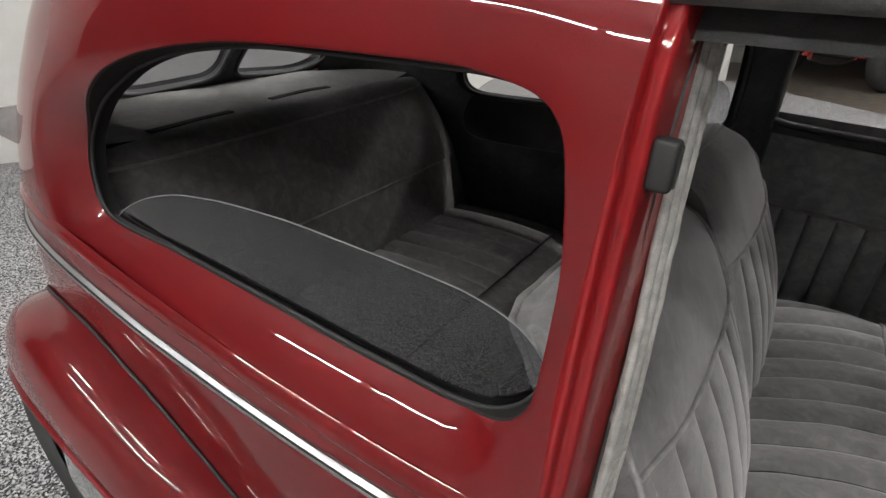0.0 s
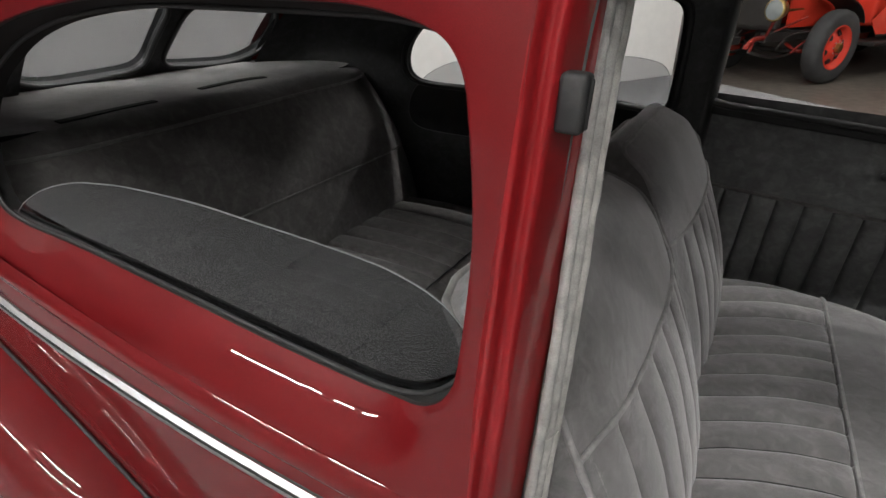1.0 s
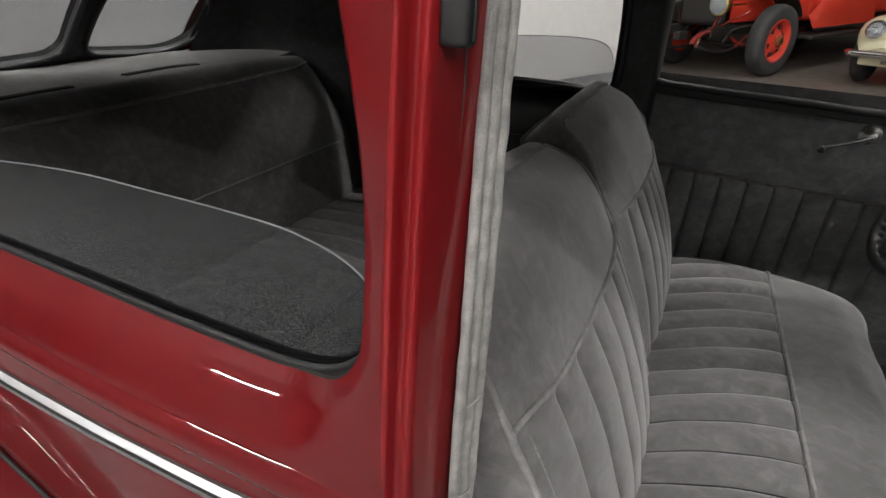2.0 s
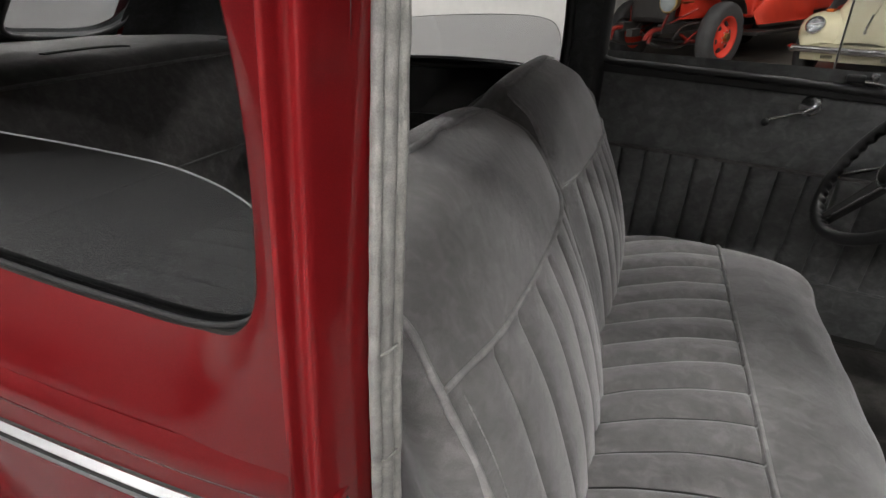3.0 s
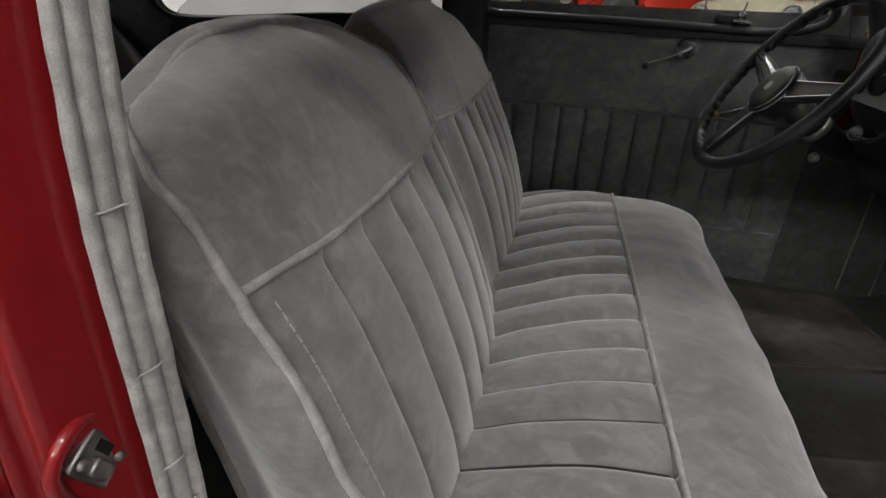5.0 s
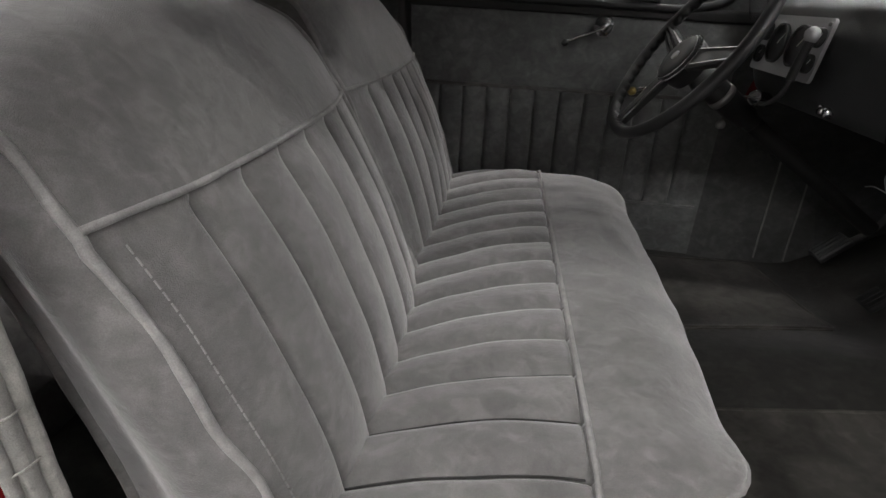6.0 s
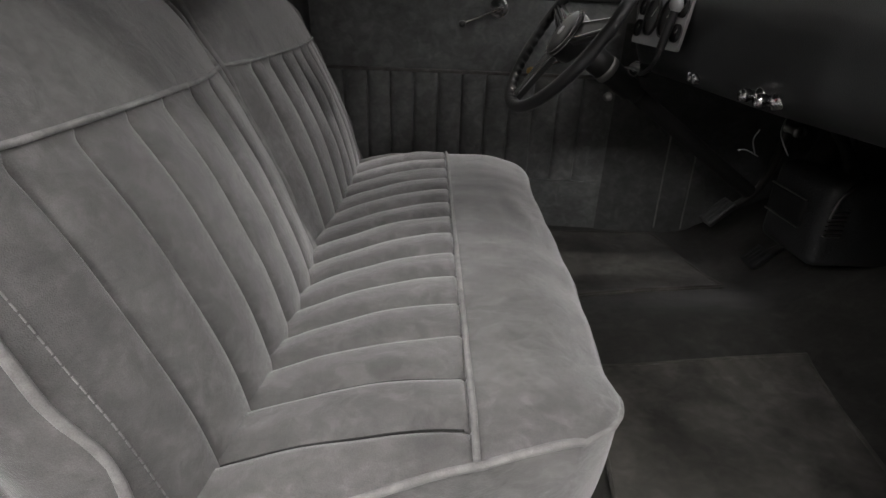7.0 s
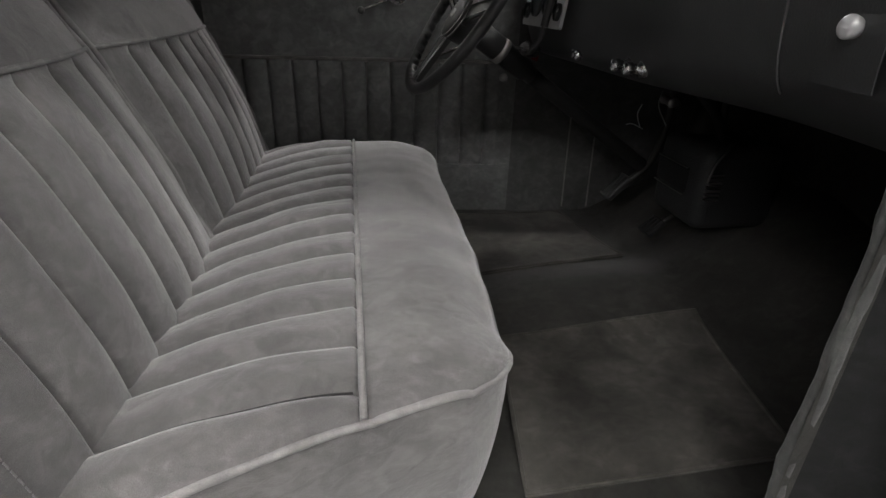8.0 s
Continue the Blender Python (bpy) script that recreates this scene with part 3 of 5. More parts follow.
WZ = lin(0.40, 1.43, 240)
windlace = part("windlace", tube([wl_point(z) + Vector((0.0005, -0.0055, 0)) for z in WZ], 0.0075, 10, False, 0.07), WINDLACE_CORE, car, "pale grey fuzzy windlace cord")
part("windlace_ridge", tube([wl_point(z) + Vector((0.0042, 0.0055, 0)) for z in WZ], 0.0062, 8, False, 0.16), WINDLACE, windlace, "pale frayed outer ridge")
part("windlace_ridge", tube([wl_point(z) + Vector((-0.0012, -0.0160, 0)) for z in WZ], 0.0046, 8, False, 0.16), WINDLACE_CORE, windlace, "dull grey inner ridge")
for zz in (0.800, 0.842, 0.921, 1.026):
    part("thread", tube(smooth_line([wl_point(zz) + Vector((-0.0020, -0.0200, -0.001)), wl_point(zz) + Vector((0.0060, -0.0120, 0.001)), wl_point(zz) + Vector((0.0095, 0.0000, 0.002))], 7), 0.0010, 6, False, 0.3), WINDLACE, windlace, "loose cross thread")
part("windlace_flap", grid(lambda s, z: wl_point(z) + Vector((-0.003 - 0.006 * s, 0.004 + 0.014 * s, 0)), lin(0, 1, 4), lin(0.40, 1.43, 60)), WINDLACE, windlace, "pale grey windlace flap")
buffer = part("door_buffer", box(-0.149, -0.130, -0.672, -0.656, 1.297, 1.335, 0.004, 3), RUBBER, car, "black ribbed rubber door buffer")
part("rib", box(-0.147, -0.1285, -0.6655, -0.6615, 1.300, 1.332, 0.0015), RUBBER, buffer, "", False)
SK = pose(-0.144, -0.682, 0.871, 28)
striker = part("striker_plate", box(-0.004, 0.004, -0.014, 0.014, -0.019, 0.019, 0.0025), DULL, car, "worn steel door striker in a pressed red dish")
striker.data.transform(SK)
for sy, sz in ((-0.007, 0.012), (0.006, -0.013)):
    part("screw", lathe([(0.001, 0.004), (0.0035, 0.003), (0.0042, 0.0)], 10, SK @ toward((0.0035, sy, sz), (1, 0, 0))), DULL, striker)
part("latch_wedge", box(0.002, 0.008, -0.011, 0.001, -0.012, 0.006, 0.0025), DULL, striker).data.transform(SK)
part("latch_slot", box(0.0035, 0.0050, 0.003, 0.010, -0.004, 0.010, 0.0006), SLOT, striker, "", False).data.transform(SK)
DISH = smooth_line([(0.001, -0.026, -0.018), (0.003, -0.020, 0.020), (0.004, 0.002, 0.031), (0.003, 0.020, 0.022), (0.004, 0.026, -0.006), (0.005, 0.016, -0.030), (0.003, -0.010, -0.032)], 48, True)
part("striker_dish", tube([SK @ (p + Vector((-0.004, 0, 0))) for p in DISH], 0.0046, 8, True, 0.25), RED_JAMB, striker, "pressed red rim")
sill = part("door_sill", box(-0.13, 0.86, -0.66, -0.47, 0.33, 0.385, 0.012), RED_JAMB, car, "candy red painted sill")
part("sill_plate", box(-0.12, 0.85, -0.55, -0.462, 0.386, 0.397, 0.004), CHROME, sill, "bright ribbed sill plate", False)
part("running_board", box(-0.62, 0.95, -0.93, -0.66, 0.25, 0.285, 0.01), RUBBER, car, "black rubber running board")


# ---- the car: floor, far door, dash ----
def floor_point(x, y):
    z = 0.405 + 0.62 * max(x - 1.0, 0.0) ** 1.0
    hump = 0.045 * math.exp(-((y - 0.10) / 0.13) ** 2) * sm(0.35, 0.95, x)
    return Vector((x, y, z + hump))


part("floor_carpet", grid(floor_point, lin(-1.05, 1.36, 50), lin(-0.64, 0.72, 40)), CARPET, car, "dark charcoal cut-pile floor carpet")


def door_y(x):
    """The inside of the far door, closing in towards the front."""
    return 0.725 - 0.075 * (x + 0.1) / 0.9


def pleat(t, width, deep, tight=0.0036, slit=0.62):
    """Height of a stuffed channel at t along the row: it swells, leans a little to one side and drops at the seam."""
    p = (t / width) % 1.0
    d = min(p, 1 - p) * width
    return deep * (slit * (1 - math.exp(-d / tight)) + (1 - slit) * math.sin(math.pi * p) ** 0.7)


far_door = part("door_lining", grid(lambda x, z: Vector((x, door_y(x) - 0.004 * noise.noise(Vector((x * 5, z * 5, 0))), z)), lin(-0.12, 0.78, 40), lin(0.40, 1.12, 24)), PANEL, car, "charcoal cloth lining of the far door")
part("pleated_panel", grid(lambda x, z: Vector((x, door_y(x) - 0.003 - pleat(x + 0.032, 0.0685, 0.017) * sm(0.556, 0.575, z) * sm(0.862, 0.85, z), z)), channel_steps(-0.10, 0.690, -0.032, 0.0685), lin(0.552, 0.862, 22)), PANEL, far_door, "charcoal pleated lower panel")
part("upper_piping", tube([(x, door_y(x) - 0.008, 0.859) for x in lin(-0.11, 0.71, 40)], 0.0055, 8), REAR, far_door, "grey piping")
part("lower_piping", tube([(x, door_y(x) - 0.006, 0.556) for x in lin(-0.11, 0.73, 30)], 0.004, 6), PANEL, far_door)


def garnish_point(x, k):
    """Black moulding between the lining and the window."""
    lo = 1.060 - 0.014 * (x + 0.12) / 0.8
    hi = 1.098 - 0.020 * (x + 0.12) / 0.8
    prof = [(0.000, lo), (-0.009, lo + 0.002), (-0.012, lo + 0.007), (-0.010, (lo + hi) / 2), (-0.013, hi - 0.010), (-0.008, hi - 0.002), (0.012, hi)]
    d, z = prof[k]
    return Vector((x, door_y(x) + d, z))


part("sill_garnish", grid(garnish_point, lin(-0.24, 0.80, 40), range(7)), RUBBER, far_door, "black window sill moulding")
part("door_skin", grid(lambda x, z: Vector((x, door_y(x) + 0.035 + (0.012 if z < 0.9 else 0), z)), lin(EDGE, 0.80, 20), lin(0.36, 1.085, 10)), RED, car, "glossy candy red far door skin")
FARWIN = [(-0.05, 1.089), (-0.10, 1.090), (-0.138, 1.098), (-0.152, 1.128), (-0.153, 1.20), (-0.150, 1.36), (-0.06, 1.41), (0.3, 1.40), (0.60, 1.37), (0.68, 1.20), (0.72, 1.068), (0.3, 1.083)]
fw = [Vector((x, door_y(x) - 0.006 - 0.22 * max(z - 1.10, 0) ** 1.1, z)) for x, z in rounded(FARWIN, 3)]
part("window_frame", tube(fw, 0.014, 10, True, 0, 0.8), PLASTIC, far_door, "black window frame")
part("frame_strip", tube([p + Vector((0, 0.016, 0)) for p in fw], 0.007, 8, True), DULL, far_door, "thin bright window channel")


# post between the far windows
def post_point(k, z):
    prof = [(-0.245, 0.03), (-0.238, -0.004), (-0.205, -0.012), (-0.196, -0.004), (-0.190, -0.014), (-0.150, -0.016), (-0.138, -0.006), (-0.132, 0.03)]
    x, d = prof[k]
    y = 0.715 - max(z - 1.05, 0) ** 1.15 * 0.22
    return Vector((x + 0.012, y + d, z))


part("far_post", grid(post_point, range(8), lin(0.5, 1.47, 24)), PLASTIC, car, "black trim of the door post")
part("far_windlace", tube([post_point(3, z) + Vector((0.004, -0.004, 0)) for z in lin(0.5, 1.45, 20)], 0.006, 8), PANEL, car)
vent = part("vent_glass", thick(grid(lambda a, z: Vector((0.428 + 0.23 * a - 0.10 * (z - 1.1) * (1 - a), 0.705 - 0.03 * a - 0.2 * (z - 1.09), z)), lin(0, 1, 4), lin(1.09, 1.37, 5)), 0.004), GLASS, car, "grey tinted vent pane")
vent.visible_shadow = False
part("vent_edge", tube([(0.428 - 0.10 * (z - 1.1), 0.705 - 0.2 * (z - 1.09), z) for z in lin(1.09, 1.37, 6)], 0.0025, 6), DULL, vent)
latch = part("vent_latch", box(0.452, 0.492, 0.664, 0.684, 1.092, 1.112, 0.006, 3), PLASTIC, car, "black and chrome vent latch")
part("latch_knob", lathe([(0.001, 0.012), (0.008, 0.010), (0.011, 0.0), (0.008, -0.010), (0.001, -0.012)], 16, toward((0.508, 0.668, 1.108), (0, -1, 0.3))), CHROME, latch, "chrome knob")
part("latch_lever", tube([(0.49, 0.668, 1.098), (0.515, 0.664, 1.096), (0.53, 0.664, 1.092)], 0.006, 8), CHROME, latch)

# window crank
crank = part("window_crank", lathe([(0.001, 0.020), (0.010, 0.019), (0.013, 0.012), (0.022, 0.008), (0.027, 0.004), (0.028, 0.0)], 24, toward((0.402, door_y(0.4) - 0.002, 1.026), (0, -1, 0))), BRIGHT, car, "chrome window crank")
part("crank_arm", tube(smooth_line([(0.408, 0.664, 1.028), (0.380, 0.657, 1.016), (0.335, 0.652, 0.999), (0.300, 0.650, 0.986)], 16), 0.0055, 10, False, 0, 0.7), BRIGHT, crank, "slim chrome arm")
part("crank_knob", lathe([(0.001, 0.030), (0.008, 0.028), (0.010, 0.018), (0.006, 0.004), (0.004, 0.0)], 14, toward((0.302, 0.650, 0.986), (0, -1, 0))), PLASTIC, crank, "black knob")
handle = part("door_handle", tube(smooth_line([(0.60, 0.655, 0.905), (0.56, 0.645, 0.895), (0.50, 0.64, 0.875)], 12), 0.006, 10), CHROME, car, "chrome inner door handle")
part("handle_tip", lathe([(0.001, 0.012), (0.009, 0.008), (0.011, 0.0), (0.009, -0.008), (0.001, -0.012)], 14, toward((0.495, 0.64, 0.873), (-1, 0, -0.4))), BRASS, handle, "yellowed round tip")

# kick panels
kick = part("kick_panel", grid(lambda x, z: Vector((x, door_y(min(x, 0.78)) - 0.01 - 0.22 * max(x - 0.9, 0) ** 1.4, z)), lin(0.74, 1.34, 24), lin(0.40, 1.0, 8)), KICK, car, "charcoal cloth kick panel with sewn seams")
for kx in (0.918, 0.998):
    part("kick_seam", tube([(kx + 0.02 * (0.7 - z), door_y(0.78) - 0.016 - 0.22 * max(kx - 0.9, 0) ** 1.4, z) for z in lin(0.42, 0.75, 8)], 0.0022, 6), REAR_PIPE, kick)
part("near_kick_panel", grid(lambda x, z: Vector((x, -0.56 + 0.04 * (x - 0.72), z)), lin(0.72, 1.34, 10), lin(0.40, 1.0, 6)), CARPET, car, "charcoal carpeted kick panel")


# dash
def dash_point(y, k):
    """A rounded black dash that rolls under at the bottom; it stands back a little in the middle."""
    prof = [(0.30, 1.075), (0.16, 1.105), (0.06, 1.110), (0.015, 1.095), (0.0, 1.06), (0.0, 1.01), (0.008, 0.965), (0.025, 0.925), (0.055, 0.905), (0.10, 0.905), (0.30, 0.93)]
    d, z = prof[k]
    t = y / 0.6
    return Vector((0.690 + d - 0.05 * t * t * (1 if y < 0 else 0.2) + 0.15 * sm(0.40, 0.68, y), y, z + (0.015 * sm(0.0, -0.5, y) if z < 0.96 else 0)))


def fine_profile(f, n, m):
    """Smooths a profile of n rows into m."""
    def g(y, s):
        i = min(int(s), n - 2)
        t = s - i
        a, b, c, d = (f(y, min(max(i + o, 0), n - 1)) for o in (-1, 0, 1, 2))
        return 0.5 * (2 * b + (c - a) * t + (2 * a - 5 * b + 4 * c - d) * t * t + (3 * b - a - 3 * c + d) * t ** 3)
    return g, lin(0, n - 1, m)


dp, dks = fine_profile(dash_point, 11, 60)
dash = part("dashboard", grid(dp, lin(-0.60, 0.68, 50), dks), VINYL, car, "black vinyl-covered dashboard")
part("dash_end", thick(grid(lambda k, s: dp(-0.60, k) * (1 - s) + Vector((0.86, -0.60, 1.0)) * s, dks, lin(0, 0.98, 3)), 0.002), VINYL, dash)
part("dash_seam", tube([dp(-0.452 - 0.028 * (1.07 - z) * 8 * 0.12, k) + Vector((-0.001, 0, 0)) for k, z in ((kk, 1.0) for kk in lin(2.5, 6.6, 24))], 0.0016, 6), VINYL, dash, "sewn welt")
door_g = part("glove_box_lid", thick(grid(lambda y, z: Vector((0.690 - 0.05 * (y / 0.6) ** 2 - 0.003 + 0.10 * max(0.985 - z, 0), y, z)), lin(-0.577, -0.508, 10), lin(0.967, 1.017, 8)), 0.0011), VINYL, dash, "black glove box lid")
part("glove_knob", lathe([(0.001, 0.018), (0.006, 0.0175), (0.0085, 0.014), (0.0075, 0.008), (0.0045, 0.005), (0.005, 0.0)], 20, toward((0.651, -0.543, 1.007), (-1, -0.2, 0.1))), SILVER, door_g, "round satin metal knob")


def pull_knob(x, y, z, parent, r=0.010):
    k = part("pull_knob", lathe([(0.001, 0.034), (r * 0.8, 0.0335), (r, 0.030), (r, 0.021), (r * 0.75, 0.019), (r * 0.8, 0.012), (r * 1.3, 0.010), (r * 1.35, 0.0)], 18, toward((x, y, z), (-1, 0.15, -0.05))), CHROME, parent, "chrome pull knob")
    return k


for kx, ky, kz in ((0.722, 0.112, 0.930), (0.724, 0.134, 0.931), (0.700, -0.098, 0.935), (0.702, -0.136, 0.934)):
    pull_knob(kx + 0.012, ky, kz, dash, 0.0095)

# gauge cluster
GM = Matrix.Translation((0.684, 0.262, 1.022)) @ Matrix.Rotation(radians(-90), 4, "Z") @ Matrix.Rotation(radians(82), 4, "X")


def plate(half_w, half_h, r, t, m):
    pts = rounded([(-half_w, -half_h), (-half_w + r, -half_h), (half_w - r, -half_h), (half_w, -half_h), (half_w, -half_h + r), (half_w, half_h - r), (half_w, half_h), (half_w - r, half_h), (-half_w + r, half_h), (-half_w, half_h), (-half_w, half_h - r), (-half_w, -half_h + r)], 2)
    bm = bmesh.new()
    a = [bm.verts.new((p.x, p.y, t)) for p in pts]
    b = [bm.verts.new((p.x, p.y, 0)) for p in pts]
    bm.faces.new(a)
    bm.faces.new(b)
    for k in range(len(pts)):
        bm.faces.new((a[k], a[(k + 1) % len(pts)], b[(k + 1) % len(pts)], b[k]))
    bm.transform(m)
    return bm


cluster = part("gauge_panel", plate(0.125, 0.052, 0.02, 0.006, GM), SILVER, dash, "satin silver gauge panel", False)
for gx, gy, gr in ((-0.035, 0.002, 0.036), (0.045, 0.002, 0.036), (-0.096, 0.020, 0.017), (-0.096, -0.022, 0.017), (0.104, 0.020, 0.016), (0.104, -0.022, 0.016)):
    g = part("gauge", lathe([(gr, 0.0), (gr, 0.0115), (gr * 0.90, 0.012), (gr * 0.88, 0.007)], 26, GM @ Matrix.Translation((gx, gy, 0.001))), PLASTIC, cluster, "black gauge bezel")
    part("dial", lathe([(0.0005, 0.0078), (gr * 0.9, 0.0078), (gr * 0.9, 0.006)], 24, GM @ Matrix.Translation((gx, gy, 0.001))), DIAL, g)
    part("needle", tube([GM @ Vector((gx, gy, 0.0105)), GM @ Vector((gx + gr * 0.5, gy + gr * 0.5, 0.0105))], 0.0009, 5), WALL, g)
for gx in (-0.115, 0.115):
    part("screw", lathe([(0.0005, 0.010), (0.003, 0.009), (0.0035, 0.006)], 10, GM @ Matrix.Translation((gx, 0.042, 0))), DULL, cluster)

# steering column and wheel
HUB = Vector((0.515, 0.324, 0.982))
AX = Vector((-0.8224, -0.0797, 0.5633)).normalized()
column = part("steering_column", lathe([(0.020, -0.215), (0.020, -0.20), (0.026, -0.19), (0.028, -0.10), (0.029, -0.06), (0.024, -0.045), (0.020, -0.03)], 24, toward(HUB, AX)), PLASTIC, car, "black steering column")
# Blacker than the column above: the dash's shade is put into its colour.
part("column_tube", lathe([(0.018, -0.62), (0.018, -0.21)], 20, toward(HUB, AX)), SLOT, column, "lower column tube, blacked in place of the shade under the dash")
part("column_collar", lathe([(0.0275, -0.125), (0.0295, -0.122), (0.0295, -0.112), (0.0275, -0.108)], 24, toward(HUB, AX)), DULL, column, "dull steel collar")
ign = part("ignition_lock", lathe([(0.014, -0.030), (0.014, 0.004), (0.0155, 0.008), (0.013, 0.012), (0.010, 0.0105), (0.0005, 0.0125)], 20, toward((0.648, 0.252, 0.927), (-0.75, -0.6, 0.15))), CHROME, column, "chrome ignition lock")
part("key", box(-0.010, 0.010, -0.0015, 0.0015, 0.008, 0.032, 0.001), DULL, ign, "", False).data.transform(toward((0.648, 0.252, 0.927), (-0.75, -0.6, 0.15)))
part("column_bolt", lathe([(0.0005, 0.012), (0.008, 0.010), (0.010, 0.0)], 12, toward((0.620, 0.318, 0.862), (-0.8, -0.5, -0.2))), DULL, column)
LEVER = smooth_line([(0.655, 0.262, 0.918), (0.640, 0.190, 0.928), (0.638, 0.140, 0.955), (0.646, 0.134, 1.005), (0.652, 0.131, 1.038)], 24)
part("shift_lever", merge(tube(LEVER[:15], 0.0042, 8), tube(LEVER[14:], 0.0075, 10)), PLASTIC, column, "black shift lever")
part("shift_knob", lathe([(0.001, 0.015), (0.006, 0.014), (0.0115, 0.007), (0.012, 0.0), (0.009, -0.009), (0.006, -0.012)], 18, toward((0.653, 0.131, 1.047), (-0.3, -0.5, 0.7))), SILVER, column, "silver shift knob")
part("signal_stalk", tube([(0.585, 0.345, 0.915), (0.56, 0.43, 0.93), (0.545, 0.485, 0.94)], 0.0045, 8), CHROME, column, "chrome signal stalk")
part("stalk_tip", lathe([(0.001, 0.010), (0.007, 0.008), (0.008, 0.0), (0.006, -0.008)], 12, toward((0.543, 0.49, 0.941), (0, 1, 0.1))), PLASTIC, column)
WX = (Vector((0, 1, 0)) - AX * AX.y).normalized()
WY = AX.cross(WX)
WM = Matrix(((WX.x, WY.x, AX.x, HUB.x), (WX.y, WY.y, AX.y, HUB.y), (WX.z, WY.z, AX.z, HUB.z), (0, 0, 0, 1)))
WR = 0.198
RIM_Y, RIM_Z = -0.020, 0.006


def rim_mesh():
    pts = [WM @ Vector((WR * math.cos(q), RIM_Y + WR * math.sin(q), RIM_Z)) for q in (2 * math.pi * k / 240 for k in range(240))]
    bm = tube(pts, 0.0125, 12, True, 0, 1.0, AX)
    for i, v in enumerate(bm.verts):
        q = (WM.inverted() @ v.co)
        a = math.atan2(q.y - RIM_Y, q.x)
        rr = math.hypot(q.x, q.y - RIM_Y)
        if rr < WR - 0.004 and q.z < RIM_Z + 0.004:
            k = 1 + 0.022 * math.sin(a * 52)
            v.co = WM @ Vector((q.x * k, RIM_Y + (q.y - RIM_Y) * k, q.z))
    return bm


wheel_st = part("steering_wheel", rim_mesh(), PLASTIC, car, "black steering wheel with finger grips")


def spoke(angle, w0, w1, lift, name, mat, h=0.010, shift=0.0):
    """A flat arm from the hub to the rim."""
    end = Vector((WR * 0.965 * math.cos(angle), RIM_Y + WR * 0.965 * math.sin(angle), RIM_Z))
    flat = Vector((end.x, end.y, 0))
    d = flat.normalized()
    side_v = Vector((-d.y, d.x, 0))
    def f(a, k):
        r = 0.036 + (flat.length - 0.036) * a
        w = w0 + (w1 - w0) * a
        prof = [(-1, -h), (-1, 0), (-0.7, 0.002), (0.7, 0.002), (1, 0), (1, -h), (-1, -h)]
        t, dz = prof[k]
        return WM @ (d * r + side_v * (t * w + shift * (1 - 0.45 * a)) + Vector((0, 0, lift + 0.004 * (1 - a) + (RIM_Z - 0.002) * a + dz)))
    return part(name, grid(f, lin(0, 1, 8), range(7)), mat, wheel_st, "", False)


for deg in (-8, -172, 82):
    ang = radians(deg)
    spoke(ang, 0.024, 0.014, 0.0, "spoke", PLASTIC)
    if deg == -8:
        spoke(ang, 0.018, 0.0095, 0.0035, "spoke_plate", CHROME, 0.004)
        for o in (-1, 1):
            spoke(ang, 0.0022, 0.0014, 0.0065, "spoke_groove", PLASTIC, 0.003, 0.0070 * o)
    else:
        for o in (-1, 1):
            spoke(ang, 0.0009, 0.0007, 0.0040, "spoke_line", CHROME, 0.003, 0.019 * o)
part("horn_pad", lathe([(0.046, -0.03), (0.052, -0.004), (0.052, 0.010), (0.046, 0.016), (0.030, 0.019), (0.0005, 0.020)], 36, WM), PLASTIC, wheel_st, "black horn pad")
part("pad_ring", tube([WM @ Vector((0.0495 * math.cos(q), 0.0495 * math.sin(q), 0.0145)) for q in (2 * math.pi * k / 48 for k in range(48))], 0.0015, 6, True), CHROME, wheel_st, "thin chrome ring")
part("pad_ring", tube([WM @ Vector((0.0535 * math.cos(q), 0.0535 * math.sin(q), 0.008)) for q in (2 * math.pi * k / 48 for k in range(48))], 0.0016, 6, True), CHROME, wheel_st, "thin chrome ring")
part("pad_badge", lathe([(0.011, 0.018), (0.0105, 0.0215), (0.007, 0.0222), (0.0005, 0.0222)], 6, WM), SILVER, wheel_st, "small silver emblem", False)

# pedals, heater and wires under the dash
for px, py, pz, w, name in ((1.00, 0.440, 0.551, 0.042, "brake_pedal"), (1.060, 0.320, 0.478, 0.028, "throttle_pedal")):
    pd = part(name, box(-0.030, 0.030, -w, w, -0.008, 0.008, 0.005), RUBBER, car, "black rubber pedal pad")
    pd.data.transform(toward((px, py, pz), (-0.7, 0, 0.7)))
    for k in range(4):
        rb = part("rib", box(-0.024 + 0.014 * k, -0.018 + 0.014 * k, -w * 0.85, w * 0.85, 0.007, 0.0105, 0.001), RUBBER, pd, "", False)
        rb.data.transform(toward((px, py, pz), (-0.7, 0, 0.7)))
    part("pedal_arm", tube(smooth_line([(px + 0.012, py, pz), (px + 0.08, py - 0.02, pz + 0.08), (px + 0.10, py - 0.03, pz + 0.24), (px + 0.08, py - 0.03, pz + 0.38)], 16), 0.011, 8), DARK_IRON, pd, "dark iron arm")
part("master_cylinder", lathe([(0.03, 0), (0.03, 0.10), (0.02, 0.11), (0.02, 0.16)], 16, toward((1.08, 0.26, 0.70), (0.3, 0, 1))), DARK_IRON, car, "dark iron brake cylinder")
for a, b, c in (((0.905, 0.205, 0.822), (0.898, 0.205, 0.80), (0.90, 0.190, 0.776)), ((0.90, 0.252, 0.767), (0.90, 0.225, 0.775), (0.905, 0.185, 0.772)), ((0.90, 0.125, 0.862), (0.89, 0.112, 0.835), (0.90, 0.087, 0.800))):
    part("wire", tube(smooth_line([a, b, c], 14), 0.0011, 6), SILVER, car, "thin grey loose wire")
